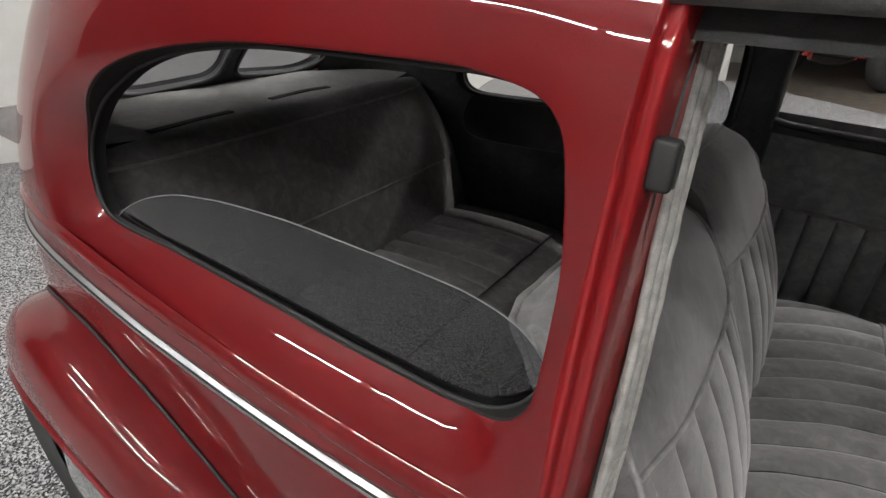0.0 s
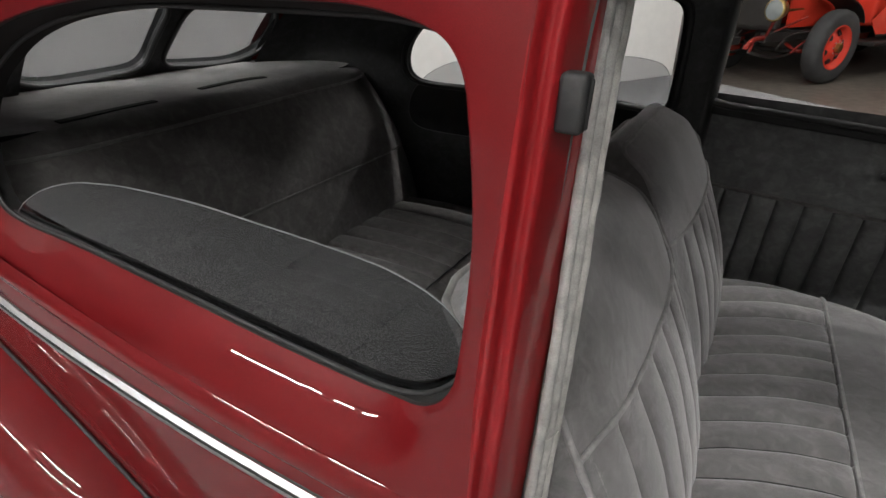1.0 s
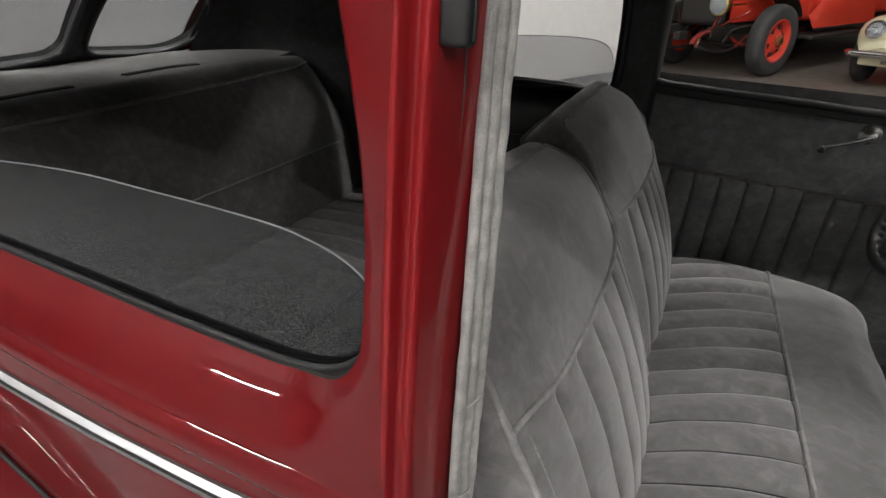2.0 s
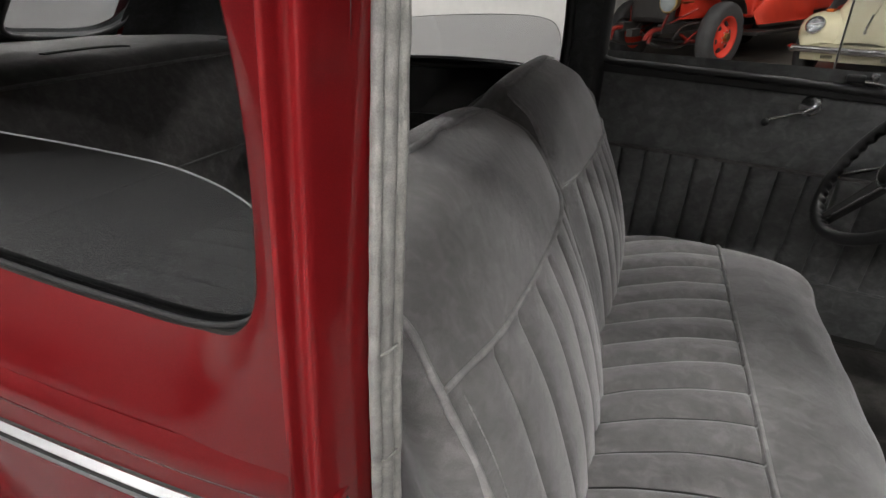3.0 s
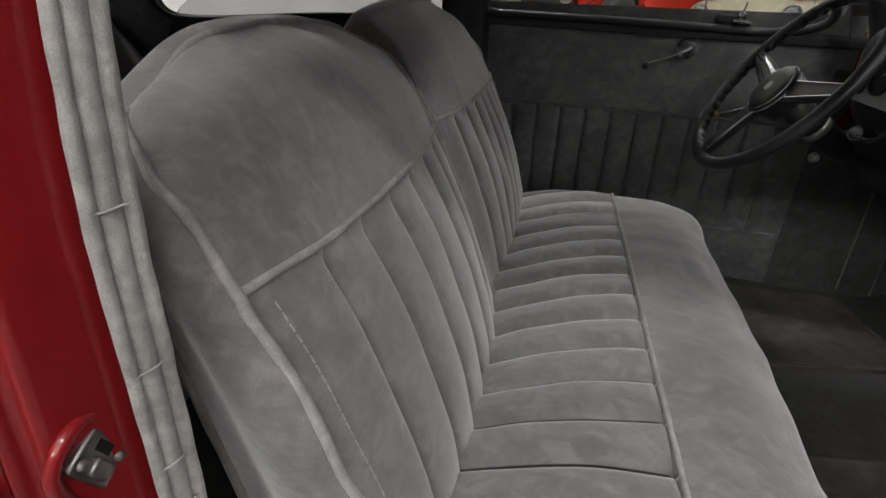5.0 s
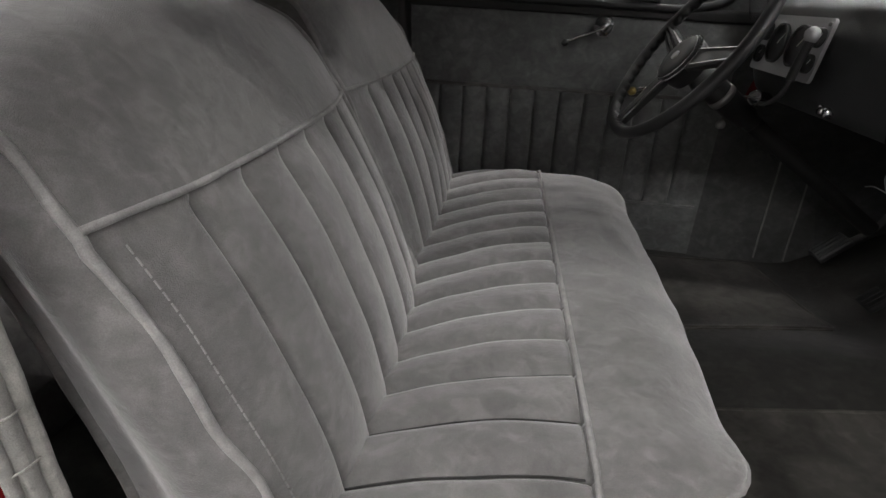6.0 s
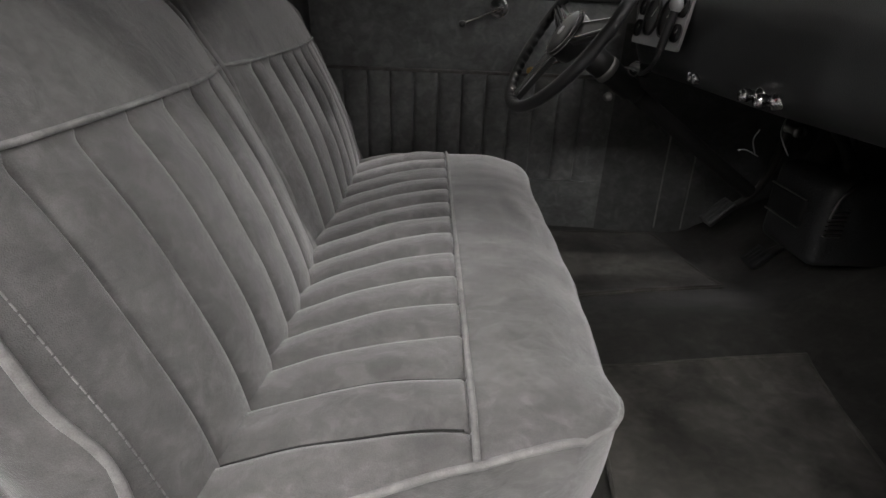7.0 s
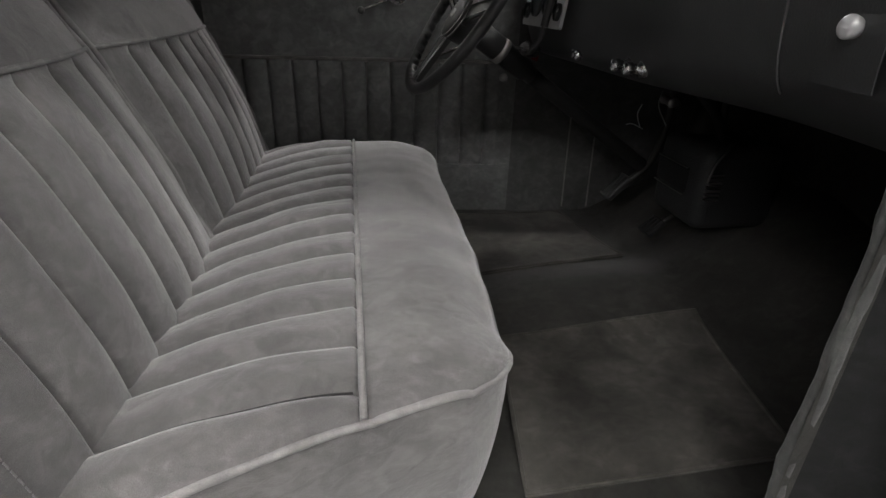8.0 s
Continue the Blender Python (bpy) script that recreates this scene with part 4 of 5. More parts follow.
part("hose_fitting", lathe([(0.009, 0), (0.011, 0.005), (0.008, 0.010), (0.008, 0.028), (0.010, 0.032), (0.0005, 0.032)], 14, toward((0.90, 0.076, 0.846), (-0.1, 0.95, 0.1))), DULL, car, "worn steel hose fitting")
part("hose", tube(smooth_line([(0.905, 0.08, 0.848), (0.96, 0.11, 0.87), (1.06, 0.16, 0.80), (1.10, 0.18, 0.74)], 18), 0.011, 8), RUBBER, car, "black rubber heater hose")
heater = part("heater_box", box(1.02, 1.215, 0.10, 0.295, 0.556, 0.748, 0.028, 4), HEATER, car, "black heater box under the dash")
part("heater_rib", tube(smooth_line([(1.030, 0.098, 0.672), (1.038, 0.096, 0.715), (1.060, 0.10, 0.743), (1.085, 0.125, 0.751)], 14), 0.0035, 6), DULL, heater)
for k in range(7):
    part("louvre", box(1.030, 1.064, 0.0945, 0.103, 0.632 + 0.0095 * k, 0.6365 + 0.0095 * k, 0.001), DULL, heater, "", False)
part("heater_flap", box(1.0135, 1.024, 0.155, 0.275, 0.632, 0.690, 0.004), PLASTIC, heater, "", False)
for zz in (0.630, 0.692):
    part("flap_edge", tube([(1.013, 0.277, zz), (1.013, 0.153, zz)], 0.0022, 6), DULL, heater)
part("heater_bracket", tube(smooth_line([(1.10, 0.20, 0.745), (1.10, 0.20, 0.84), (1.06, 0.20, 0.90)], 8), 0.008, 6), DARK_IRON, heater)

# floor mats lie on the carpet
def floor_mat(name, quad, lift):
    root = thing(name, "dark grey pile floor mat with a bound edge", "floor mat", "front floor mats", CAR)
    a, b, c, d = (Vector(q) for q in quad)
    def f(u, v):
        p = (a * (1 - u) + b * u) * (1 - v) + (d * (1 - u) + c * u) * v
        g = floor_point(p.x, p.y)
        return Vector((p.x, p.y, g.z + lift + 0.002 * noise.noise(Vector((p.x * 7, p.y * 7, 3)))))
    part("mat_top", thick(grid(f, lin(0, 1, 20), lin(0, 1, 20)), 0.008), MAT, root)
    edge = [f(u, 0) for u in lin(0, 1, 14)] + [f(1, v) for v in lin(0, 1, 14)[1:]] + [f(u, 1) for u in lin(1, 0, 14)[1:]] + [f(0, v) for v in lin(1, 0, 14)[1:-1]]
    part("binding", tube(edge, 0.0034, 6, True, 0.3), MAT, root, "sewn edge")
    return root


floor_mat("floor_mat", [(0.50, -0.42, 0), (0.93, -0.40, 0), (0.985, -0.025, 0), (0.55, -0.06, 0)], 0.010)
floor_mat("floor_mat", [(0.56, 0.20, 0), (0.959, 0.261, 0), (0.905, 0.60, 0), (0.56, 0.60, 0)], 0.010)

# open passenger door, swung forward on its front hinges
HINGE = Matrix.Translation((0.80, -0.62, 0)) @ Matrix.Rotation(radians(104), 4, "Z")
open_door = part("open_door", thick(grid(lambda a, z: HINGE @ Vector((-0.92 * a, -0.035 - (0.015 if z < 0.9 else 0), z)), lin(0.02, 1, 16), lin(0.38, 1.08, 10)), 0.004), RED, car, "candy red passenger door standing open")
part("open_door_lining", thick(grid(lambda a, z: HINGE @ Vector((-0.92 * a, 0.020, z)), lin(0.02, 1, 12), lin(0.40, 1.07, 8)), 0.006), TRIM, open_door, "charcoal cloth lining")
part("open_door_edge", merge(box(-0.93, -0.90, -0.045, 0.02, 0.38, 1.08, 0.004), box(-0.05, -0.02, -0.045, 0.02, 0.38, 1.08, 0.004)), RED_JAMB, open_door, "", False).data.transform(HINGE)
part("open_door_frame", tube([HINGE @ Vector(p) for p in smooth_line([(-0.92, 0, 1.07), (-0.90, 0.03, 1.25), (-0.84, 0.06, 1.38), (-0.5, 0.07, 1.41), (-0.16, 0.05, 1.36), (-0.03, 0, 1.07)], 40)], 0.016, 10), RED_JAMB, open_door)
for hz in (0.50, 0.92):
    part("door_hinge", box(0.775, 0.815, -0.635, -0.605, hz, hz + 0.07, 0.006), DULL, car, "", False)
part("front_post", grid(lambda k, z: Vector(((0.735, 0.755, 0.79, 0.80)[k], (-0.555, -0.575, -0.58, -0.60)[k], z)), range(4), lin(0.38, 1.08, 12)), TRIM, car, "black cloth-covered hinge post")
part("front_windlace", tube([(0.728 + 0.002 * math.sin(z * 40), -0.553 + 0.002 * math.sin(z * 23), z) for z in lin(0.42, 1.06, 50)], 0.0085, 8, False, 0.25), KICK, car, "dark grey windlace cord")


# ---- front bench seat ----
front_seat = thing("front_bench_seat", "grey velour split-back bench seat with pleated inserts", "car seat", "", CAR)


def side_y(x, a):
    """Across the cushion, whose ends draw in towards the front."""
    lo = -0.600 + 0.30 * max(x, 0.0)
    hi = 0.618 - 0.22 * max(x, 0.0)
    return lo + (hi - lo) * a


def crown_a(a):
    d = min(a, 1 - a)
    return -0.014 * max(1 - d / 0.05, 0.0) ** 2


def lapped(t, width):
    """A stuffed channel: it rolls up from one seam and drops steeply into the next."""
    p = (t / width) % 1.0
    return 0.0165 * math.sin(min(p / 0.42, 1.0) * math.pi / 2) ** 0.75 * (1 - max((p - 0.80) / 0.20, 0.0) ** 2.6) - 0.0025 * p


SEAT_PITCH, SEAT_SEAM = 0.0795, -0.160


def seam_x(y):
    """The front seam runs a little aslant."""
    return 0.280 - 0.020 * y


def insert_point(yy, b):
    """Pleated middle of the cushion, from the fold to the front seam."""
    x = -0.05 + (seam_x(yy) + 0.05) * b
    lo, hi = side_y(x, 0), side_y(x, 1)
    pull = 0.024 + 0.072 * sm(-0.50, -0.10, yy) * sm(0.62, 0.20, yy)
    y = min(max(yy - pull * (1 - b) ** 1.3, lo), hi)
    a = (y - lo) / (hi - lo)
    z = 0.590 + 0.077 * math.sin(min(b * 1.05, 1) * math.pi / 2) ** 0.8 + crown_a(a)
    edge = sm(0.0, 0.02, min(a, 1 - a))
    h = lapped(yy - SEAT_SEAM, SEAT_PITCH) * sm(1.0, 0.975, b) * edge
    z += h - 0.0115 * edge * sm(1.0, 0.985, b) + 0.003 * noise.noise(Vector((x * 14, y * 14, 0)))
    return Vector((x, y, z))


cushion = part("cushion", grid(insert_point, channel_steps(-0.600, 0.618, SEAT_SEAM, SEAT_PITCH), lin(0, 0.975, 40) + [0.988, 1.0]), SEAT, front_seat, "grey velour pleated seat cushion")


# A dark cord along each seam puts the crease's shade into the colour.
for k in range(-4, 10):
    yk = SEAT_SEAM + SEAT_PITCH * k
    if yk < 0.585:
        part("seam", tube([insert_point(yk + 0.0022, b) + Vector((0, 0, 0.0003)) for b in lin(0.0, 0.972, 40)], 0.0017, 5), SEAM_SHADE, cushion)


def roll_point(a, k):
    """Plain front roll: from the seam over the edge, with soft corners."""
    d = min(a, 1 - a)
    c = 1.0 if d > 0.09 else math.sqrt(max(1 - (1 - d / 0.09) ** 2.3, 0.0))
    fx = 0.400 + 0.080 * c - 0.016 * sm(0.40, 0.05, a) * c + 0.0012 * math.sin(a * 37)
    t = k / 14
    x0 = seam_x(-0.527 + 1.08 * a)
    x = x0 + (fx - x0) * math.sin(t * math.pi / 2) ** 0.95
    y = side_y(x, a)
    z = 0.667 + crown_a(a) * (1 - t) + 0.010 * math.sin(math.pi * min(t * 1.6, 1.0)) * sm(0, 0.06, d) - (0.016 + 0.036 * sm(0.0, 0.14, d)) * (1 - math.cos(t * math.pi / 2)) ** 1.3
    wr = 0.0025 * noise.noise(Vector((x * 9, y * 16, 4))) + 0.003 * sm(0.15, 0.0, abs(y - 0.12)) * math.sin(x * 90 + y * 14) * sm(0.30, 0.36, x) * sm(0.46, 0.42, x)
    return Vector((x, y, z + wr))


part("front_roll", grid(roll_point, lin(0, 1, 100), range(15)), SEAT, front_seat, "smooth grey velour front roll")
RIM = [insert_point(-1, b) for b in lin(0.0, 1, 20)] + [roll_point(0, k) for k in range(1, 14)] + [roll_point(a, 14) for a in lin(0, 1, 70)] + [roll_point(1, k) for k in range(13, 0, -1)]
part("cushion_piping", tube([p + Vector((0, 0, -0.003)) for p in RIM], 0.0046, 8, False, 0.15), SEAT_PIPE, front_seat, "grey piping")
part("seam_piping", tube([Vector((seam_x(-0.527 + 1.08 * a), side_y(seam_x(-0.527 + 1.08 * a), a), 0.671 + crown_a(a))) for a in lin(0, 1, 90)], 0.0036, 8, False, 0.15), SEAT_PIPE, front_seat, "grey piping")


def skirt_point(i, s):
    p = RIM[i]
    inw = 0.035 * s + 0.008 * math.sin(math.pi * s) * -1
    cx, cy = 0.2, 0.03
    d = Vector((p.x - cx if p.x > 0.3 else 0, (p.y - cy), 0))
    d.normalize()
    return Vector((p.x - d.x * inw, p.y - d.y * inw, p.z - 0.006 - (p.z - 0.006 - 0.412) * s))


part("cushion_skirt", grid(skirt_point, range(len(RIM)), lin(0, 1, 12)), SEAT, front_seat, "smooth grey velour skirt")


# the two backs
BW, BSEAM = 0.0775, 0.094


def back_outline(a, b, y0, y1):
    """a across 0..1 from the outer edge, b up 0..1; the top corners are round and the top bows."""
    t = 2 * a - 1
    y = y0 + (y1 - y0) * a
    top_r = 0.24
    if b > 1 - top_r:
        q = (b - (1 - top_r)) / top_r
        shrink = 1 - (1 - math.sqrt(max(1 - q ** 2.6, 0.0))) * (0.36 if a < 0.5 else 0.16)
        y = (y0 + y1) / 2 + (y1 - y0) / 2 * t * shrink
    return y


def back_point(a, b, y0, y1, lift=0.0):
    """The driver's back, with the larger y0, is sat in: its lower half stands back and its top is higher."""
    sat = 1.0 if y0 > 0 else 0.0
    y = back_outline(a, b, y0, y1)
    t = 2 * a - 1
    z = 0.585 + 0.515 * b - (0.050 * abs(t) ** 3.2 if a < 0.5 else 0.022 * abs(t) ** 2.4) * sm(0.75, 1.0, b)
    lean = 0.038 - 0.128 * b - 0.106 * b * b
    bulge = 0.034 * (1 - abs(t) ** 2.6) * (math.sin(math.pi * (0.12 + 0.83 * b)) ** 0.7)
    roll = -0.034 * sm(0.90, 1.0, b) ** 2
    p = Vector((lean + bulge + roll - 0.014 * sat * (1 - b), y, z + 0.020 * sat * sm(0.7, 1.0, b)))
    if b < 0.682:
        free = sm(0.026, 0.060, min(abs(y - y0), abs(y - y1)))
        ch = 0.0130 * (1 - free) + pleat(abs(y - y0) - BSEAM, BW, 0.0155, 0.0030) * free
        p.x += (ch - 0.0135) * sm(0.682, 0.65, b)
    p.x += 0.003 * noise.noise(Vector((y * 11, z * 11, y0 * 5))) + lift
    return p


def make_back(y0, y1, label):
    back = part("backrest", grid(lambda a, b: back_point(a, b, y0, y1), [q / abs(y1 - y0) for q in channel_steps(0.0, abs(y1 - y0), BSEAM, BW)], lin(0, 1, 72)), SEAT, front_seat, label)
    pipe_b = 0.688
    # The same dark cords draw the shaded creases between the back's channels.
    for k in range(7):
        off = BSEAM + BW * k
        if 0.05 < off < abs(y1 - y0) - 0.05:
            part("seam", tube([back_point(off / abs(y1 - y0), b, y0, y1, 0.0010) for b in lin(0.02, 0.648, 60)], 0.0012, 5), SEAM_SHADE, back)
    part("cross_piping", tube([back_point(a, pipe_b, y0, y1, 0.003) for a in lin(0.0, 1, 50)], 0.0034, 8, False, 0.15), SEAT_PIPE, back, "grey piping")
    edge = [back_point(0, b, y0, y1) for b in lin(0.0, 1.0, 60)] + [back_point(a, 1.0, y0, y1) for a in lin(0, 1, 40)[1:]] + [back_point(1, b, y0, y1) for b in lin(1, 0.0, 60)[1:]]
    wavy = [p + Vector((0.002 * math.sin(i * 0.55), 0.0035 * math.sin(i * 0.42 + 1) * (1 if 0.6 < p.z < 0.93 else 0.2), 0)) for i, p in enumerate(edge)]
    part("edge_piping", tube(wavy, 0.0044, 8, False, 0.2), SEAT_PIPE, back, "grey piping")
    stitch = [back_point(0.040, b, y0, y1, 0.0012) for b in lin(0.06, 0.67, 140)]
    part("stitch_line", merge(*[tube(stitch[k:k + 4], 0.0009, 5) for k in range(0, 136, 4)]), SEAT_PIPE, back, "pale raised stitches")
    def side_point(i, s):
        p = edge[i]
        mid = (y0 + y1) / 2
        grow = 0.018 * math.sin(math.pi * min(s * 1.4, 1))
        dy = (1 if p.y > mid else -1) * min(abs(p.y - mid) / 0.2, 1) ** 2
        depth = 0.158 - 0.080 * (p.z - 0.6) / 0.5
        top = sm(1.04, 1.10, p.z)
        return Vector((p.x - depth * s, p.y + dy * (grow * (1 if p.y * mid > mid * mid else 0.3) - 0.018 * s * s) * (1 - top), p.z + top * (0.014 * math.sin(math.pi * min(s * 1.5, 1)) - 0.03 * s * s) - 0.02 * s))
    part("boxing", grid(side_point, range(len(edge)), lin(0, 1, 14)), SEAT, back, "smooth grey velour boxing")
    ring = [side_point(i, 1.0) for i in range(len(edge))]
    c = sum(ring, Vector()) / len(ring)
    # Same velour as the front; the darker one stands for weaker light here.
    part("back_panel", grid(lambda i, s: ring[i] * (1 - s) + c * s - Vector((0.02 * s, 0, 0)), range(len(edge)), lin(0, 1, 6)), REAR, back, "smooth velour rear panel, darkened to look less lit")
    part("rear_piping", tube(ring, 0.006, 8, False, 0.15), REAR_PIPE, back, "dark grey piping")
    return back


make_back(-0.582, -0.012, "grey velour seat back with pleated lower half")
make_back(0.660, 0.012, "grey velour seat back with pleated lower half")


# ---- rear bench seat and shelf ----
rear_seat = thing("rear_bench_seat", "dark grey velour rear bench seat with a plain padded back", "car seat", "", CAR)


def rear_back(y, b):
    """Lower edge to top piping; the back leans, swells and draws in at its ends."""
    t = y / 0.62
    z = 0.62 + 0.428 * b
    x = -1.030 - 0.100 * b - 0.070 * b ** 3.2 - 0.09 * y * b * b - 0.05 * abs(t) ** 9 * (0.4 + 0.6 * b) + 0.006 * sm(0.44, 0.48, b)
    return Vector((x + 0.003 * noise.noise(Vector((y * 6, z * 6, 2))), y, z))


part("backrest", grid(rear_back, lin(-0.62, 0.62, 80), lin(0, 1, 34)), REAR, rear_seat, "plain dark grey velour back")
part("top_piping", tube([rear_back(y, 1.0) + Vector((0.002, 0, 0)) for y in lin(-0.62, 0.62, 50)], 0.0045, 8, False, 0.15), REAR_PIPE, rear_seat, "grey piping")
part("mid_seam", tube([rear_back(y, 0.46) + Vector((0.001, 0, 0)) for y in lin(-0.60, 0.60, 40)], 0.0025, 6), REAR_PIPE, rear_seat)


def rear_top(y, s):
    p = rear_back(y, 1.0)
    t = abs(y / 0.62)
    return Vector((p.x - 0.070 * s, y * (1 + 0.04 * s), p.z + 0.036 * math.sin(s * math.pi / 2) ** 0.8 - 0.03 * t ** 6 * s))


part("top_roll", grid(rear_top, lin(-0.62, 0.62, 60), lin(0, 1, 12)), REAR, rear_seat, "dark grey padded top roll")
for yy, sg in ((-0.62, -1), (0.62, 1)):
    # Black in place of the seat cloth: shade painted in against the window light.
    part("back_end", grid(lambda b, s: rear_back(yy, b) * (1 - s) + Vector((-1.30 - 0.03 * b, yy + 0.03 * sg * s, 0.60 + 0.44 * b)) * s, lin(0, 1, 14), lin(0, 1, 6)), HEAD, rear_seat, "end of the seat back, blacked to look unlit")


def rear_cush(y, a):
    x = -1.08 + 0.56 * a
    z = 0.628 + 0.02 * math.sin(math.pi * a) - 0.20 * max(a - 0.93, 0) / 0.07 * 0.6
    h = pleat(y + 0.6, 0.085, 0.014) * sm(0.80, 0.76, a)
    return Vector((x, y, z + h - 0.06 * sm(0.53, 0.66, y)))


part("cushion", grid(rear_cush, channel_steps(-0.62, 0.66, -0.6, 0.085), lin(0, 1, 30)), REAR, rear_seat, "dark grey velour pleated cushion")
part("cushion_seam", tube([rear_cush(y, 0.78) + Vector((0, 0, 0.002)) for y in lin(-0.62, 0.66, 40)], 0.0035, 6), DIAL, rear_seat)
part("cushion_front", box(-0.56, -0.53, -0.62, 0.64, 0.40, 0.545, 0.01), REAR, rear_seat)


def shelf_point(x, y):
    """The cloth sags and puckers a little behind the roll."""
    return Vector((x, y, 1.080 + 0.006 * noise.noise(Vector((x * 5, y * 5, 1)))))


def shelf_sheet(s, y):
    front = rear_back(max(min(y, 0.62), -0.62), 1.0).x - 0.062
    return shelf_point(front + (-1.70 - front) * s, y)


shelf = part("parcel_shelf", grid(shelf_sheet, lin(0, 1, 24), lin(-0.66, 0.66, 40)), REAR, car, "dark grey cloth parcel shelf")
for y0, y1, x0, x1 in ((-0.453, -0.212, -1.252, -1.288), (-0.053, 0.190, -1.330, -1.345)):
    part("shelf_slot", thick(grid(lambda a, b: shelf_point(x0 + (x1 - x0) * a + 0.022 * (b - 0.5), y0 + (y1 - y0) * a) + Vector((0, 0, 0.003)), lin(0, 1, 12), lin(0, 1, 4)), 0.003), SLOT, shelf, "narrow black demister slot")


# ---- the red truck beyond the carpet ----
TRUCK = Matrix.Translation((0.74, 7.62, 0)) @ Matrix.Rotation(math.atan2(-0.83, -0.56), 4, "Z")
truck = thing("vintage_fire_truck", "red vintage fire truck with black fenders and brass lamps", "truck", "", TRUCK)


# local axes: x forward, y to the side that faces the car, origin under the near front wheel
def truck_wheel(x, y, face):
    w = part("wheel", lathe([(0.25, -0.085), (0.37, -0.10), (0.425, -0.08), (0.44, -0.03), (0.44, 0.03), (0.425, 0.08), (0.37, 0.10), (0.25, 0.085)], 44, toward((x, y, 0.44), (0, face, 0)), False), TYRE, truck, "black treaded truck tyre")
    part("rim", lathe([(0.262, -0.06), (0.265, 0.088), (0.25, 0.092), (0.235, 0.07), (0.20, 0.02), (0.13, 0.05), (0.10, 0.085), (0.001, 0.085)], 40, toward((x, y, 0.44), (0, face, 0))), WHEEL_RED, w, "glossy red disc wheel")
    for k in range(6):
        q = 2 * math.pi * k / 6 + 0.3
        part("hand_hole", lathe([(0.0005, 0.0), (0.036, 0.0), (0.036, -0.02)], 14, toward((x, y, 0.44), (0, face, 0)) @ Matrix.Translation((0.175 * math.cos(q), 0.175 * math.sin(q), 0.047)) @ Matrix.Rotation(0.5, 4, Vector((-math.sin(q), math.cos(q), 0)))), DIAL, w, "dark round hole")
    part("hub", lathe([(0.06, 0.08), (0.055, 0.12), (0.04, 0.13), (0.0005, 0.13)], 8, toward((x, y, 0.44), (0, face, 0))), BRASS, w, "aged brass hub nut", False)
    for k in range(8):
        q = 2 * math.pi * k / 8
        part("lug", lathe([(0.010, 0), (0.009, 0.012), (0.0005, 0.013)], 6, toward((x, y, 0.44), (0, face, 0)) @ Matrix.Translation((0.085 * math.cos(q), 0.085 * math.sin(q), 0.084))), DULL, w, "", False)


truck_wheel(0, 0.0, 1)
truck_wheel(0, -1.45, -1)
truck_wheel(-3.3, 0.0, 1)
truck_wheel(-3.3, -1.45, -1)
for ty in (0.0, -1.45):
    part("front_fender", thick(grid(lambda a, s: Vector((0.62 * math.cos(math.pi * (0.10 + 0.80 * a)), ty + (-0.34 + 0.34 * s), 0.50 + (0.55 - 0.05 * (2 * s - 1) ** 2) * math.sin(math.pi * (0.10 + 0.80 * a)) ** 0.8)), lin(0.42, 1, 18), lin(0, 1, 8)), 0.012), DARK_IRON, truck, "black front fender")
    part("running_board", box(-2.3, -0.62, ty - 0.20, ty + 0.18, 0.42, 0.47, 0.01), DARK_IRON, truck, "black running board")
    part("board_valance", thick(grid(lambda a, b: Vector((-0.66 - 1.6 * a, ty + 0.14 - 0.10 * b, 0.56 + 0.62 * b * (0.25 + 0.75 * min(a * 2.4, 1)))), lin(0, 1, 14), lin(0, 1, 6)), 0.01), TRUCK_RED, truck, "red splash apron")
for s, ty in ((1, -0.42), (-1, -1.05)):
    part("frame_rail", box(-4.0, 0.75, ty - 0.04, ty + 0.04, 0.50, 0.62, 0.01), DARK_IRON, truck, "dark chassis rail", False)
    part("rail_horn", tube(smooth_line([(0.70, ty, 0.56), (0.90, ty, 0.55), (1.02, ty, 0.48), (1.04, ty, 0.44)], 14), 0.035, 8), GRIMY_RED, truck, "red frame horn")
    part("leaf_spring", thick(grid(lambda a, b: Vector((0.95 - 1.1 * a, ty - 0.03 + 0.06 * b, 0.42 - 0.10 * math.sin(math.pi * a))), lin(0, 1, 16), lin(0, 1, 3)), 0.03), DARK_IRON, truck, "dark leaf spring")
    lamp = part("headlight", lathe([(0.0005, -0.15), (0.05, -0.145), (0.10, -0.09), (0.125, 0.0), (0.132, 0.02), (0.120, 0.035)], 28, toward((0.92, ty + 0.20 * s, 0.90), (1, 0, 0))), BRASS, truck, "brass drum headlight")
    part("lens", lathe([(0.120, 0.030), (0.09, 0.045), (0.0005, 0.052)], 28, toward((0.92, ty + 0.20 * s, 0.90), (1, 0, 0))), grained("lamp_glass_%d" % (s + 1), (0.20, 0.22, 0.22), 0.12, 100.0, 0.1, 0.1), lamp, "clouded glass lens")
    part("lamp_stem", tube([(0.90, ty + 0.20 * s, 0.77), (0.84, ty + 0.10 * s, 0.60)], 0.018, 8), GRIMY_RED, lamp)
    part("steering_link", tube(smooth_line([(0.25, ty, 0.46), (0.32, ty + 0.2 * s, 0.40), (0.15, ty + 0.34 * s, 0.40)], 10), 0.022, 8), GRIMY_RED, truck, "red steering link")
    part("shackle", tube([(0.92, ty, 0.52), (0.95, ty, 0.40)], 0.022, 8), GRIMY_RED, truck)
    part("brace", tube([(0.55, ty, 0.62), (0.30, ty + 0.22 * s, 0.80)], 0.012, 6), GRIMY_RED, truck)
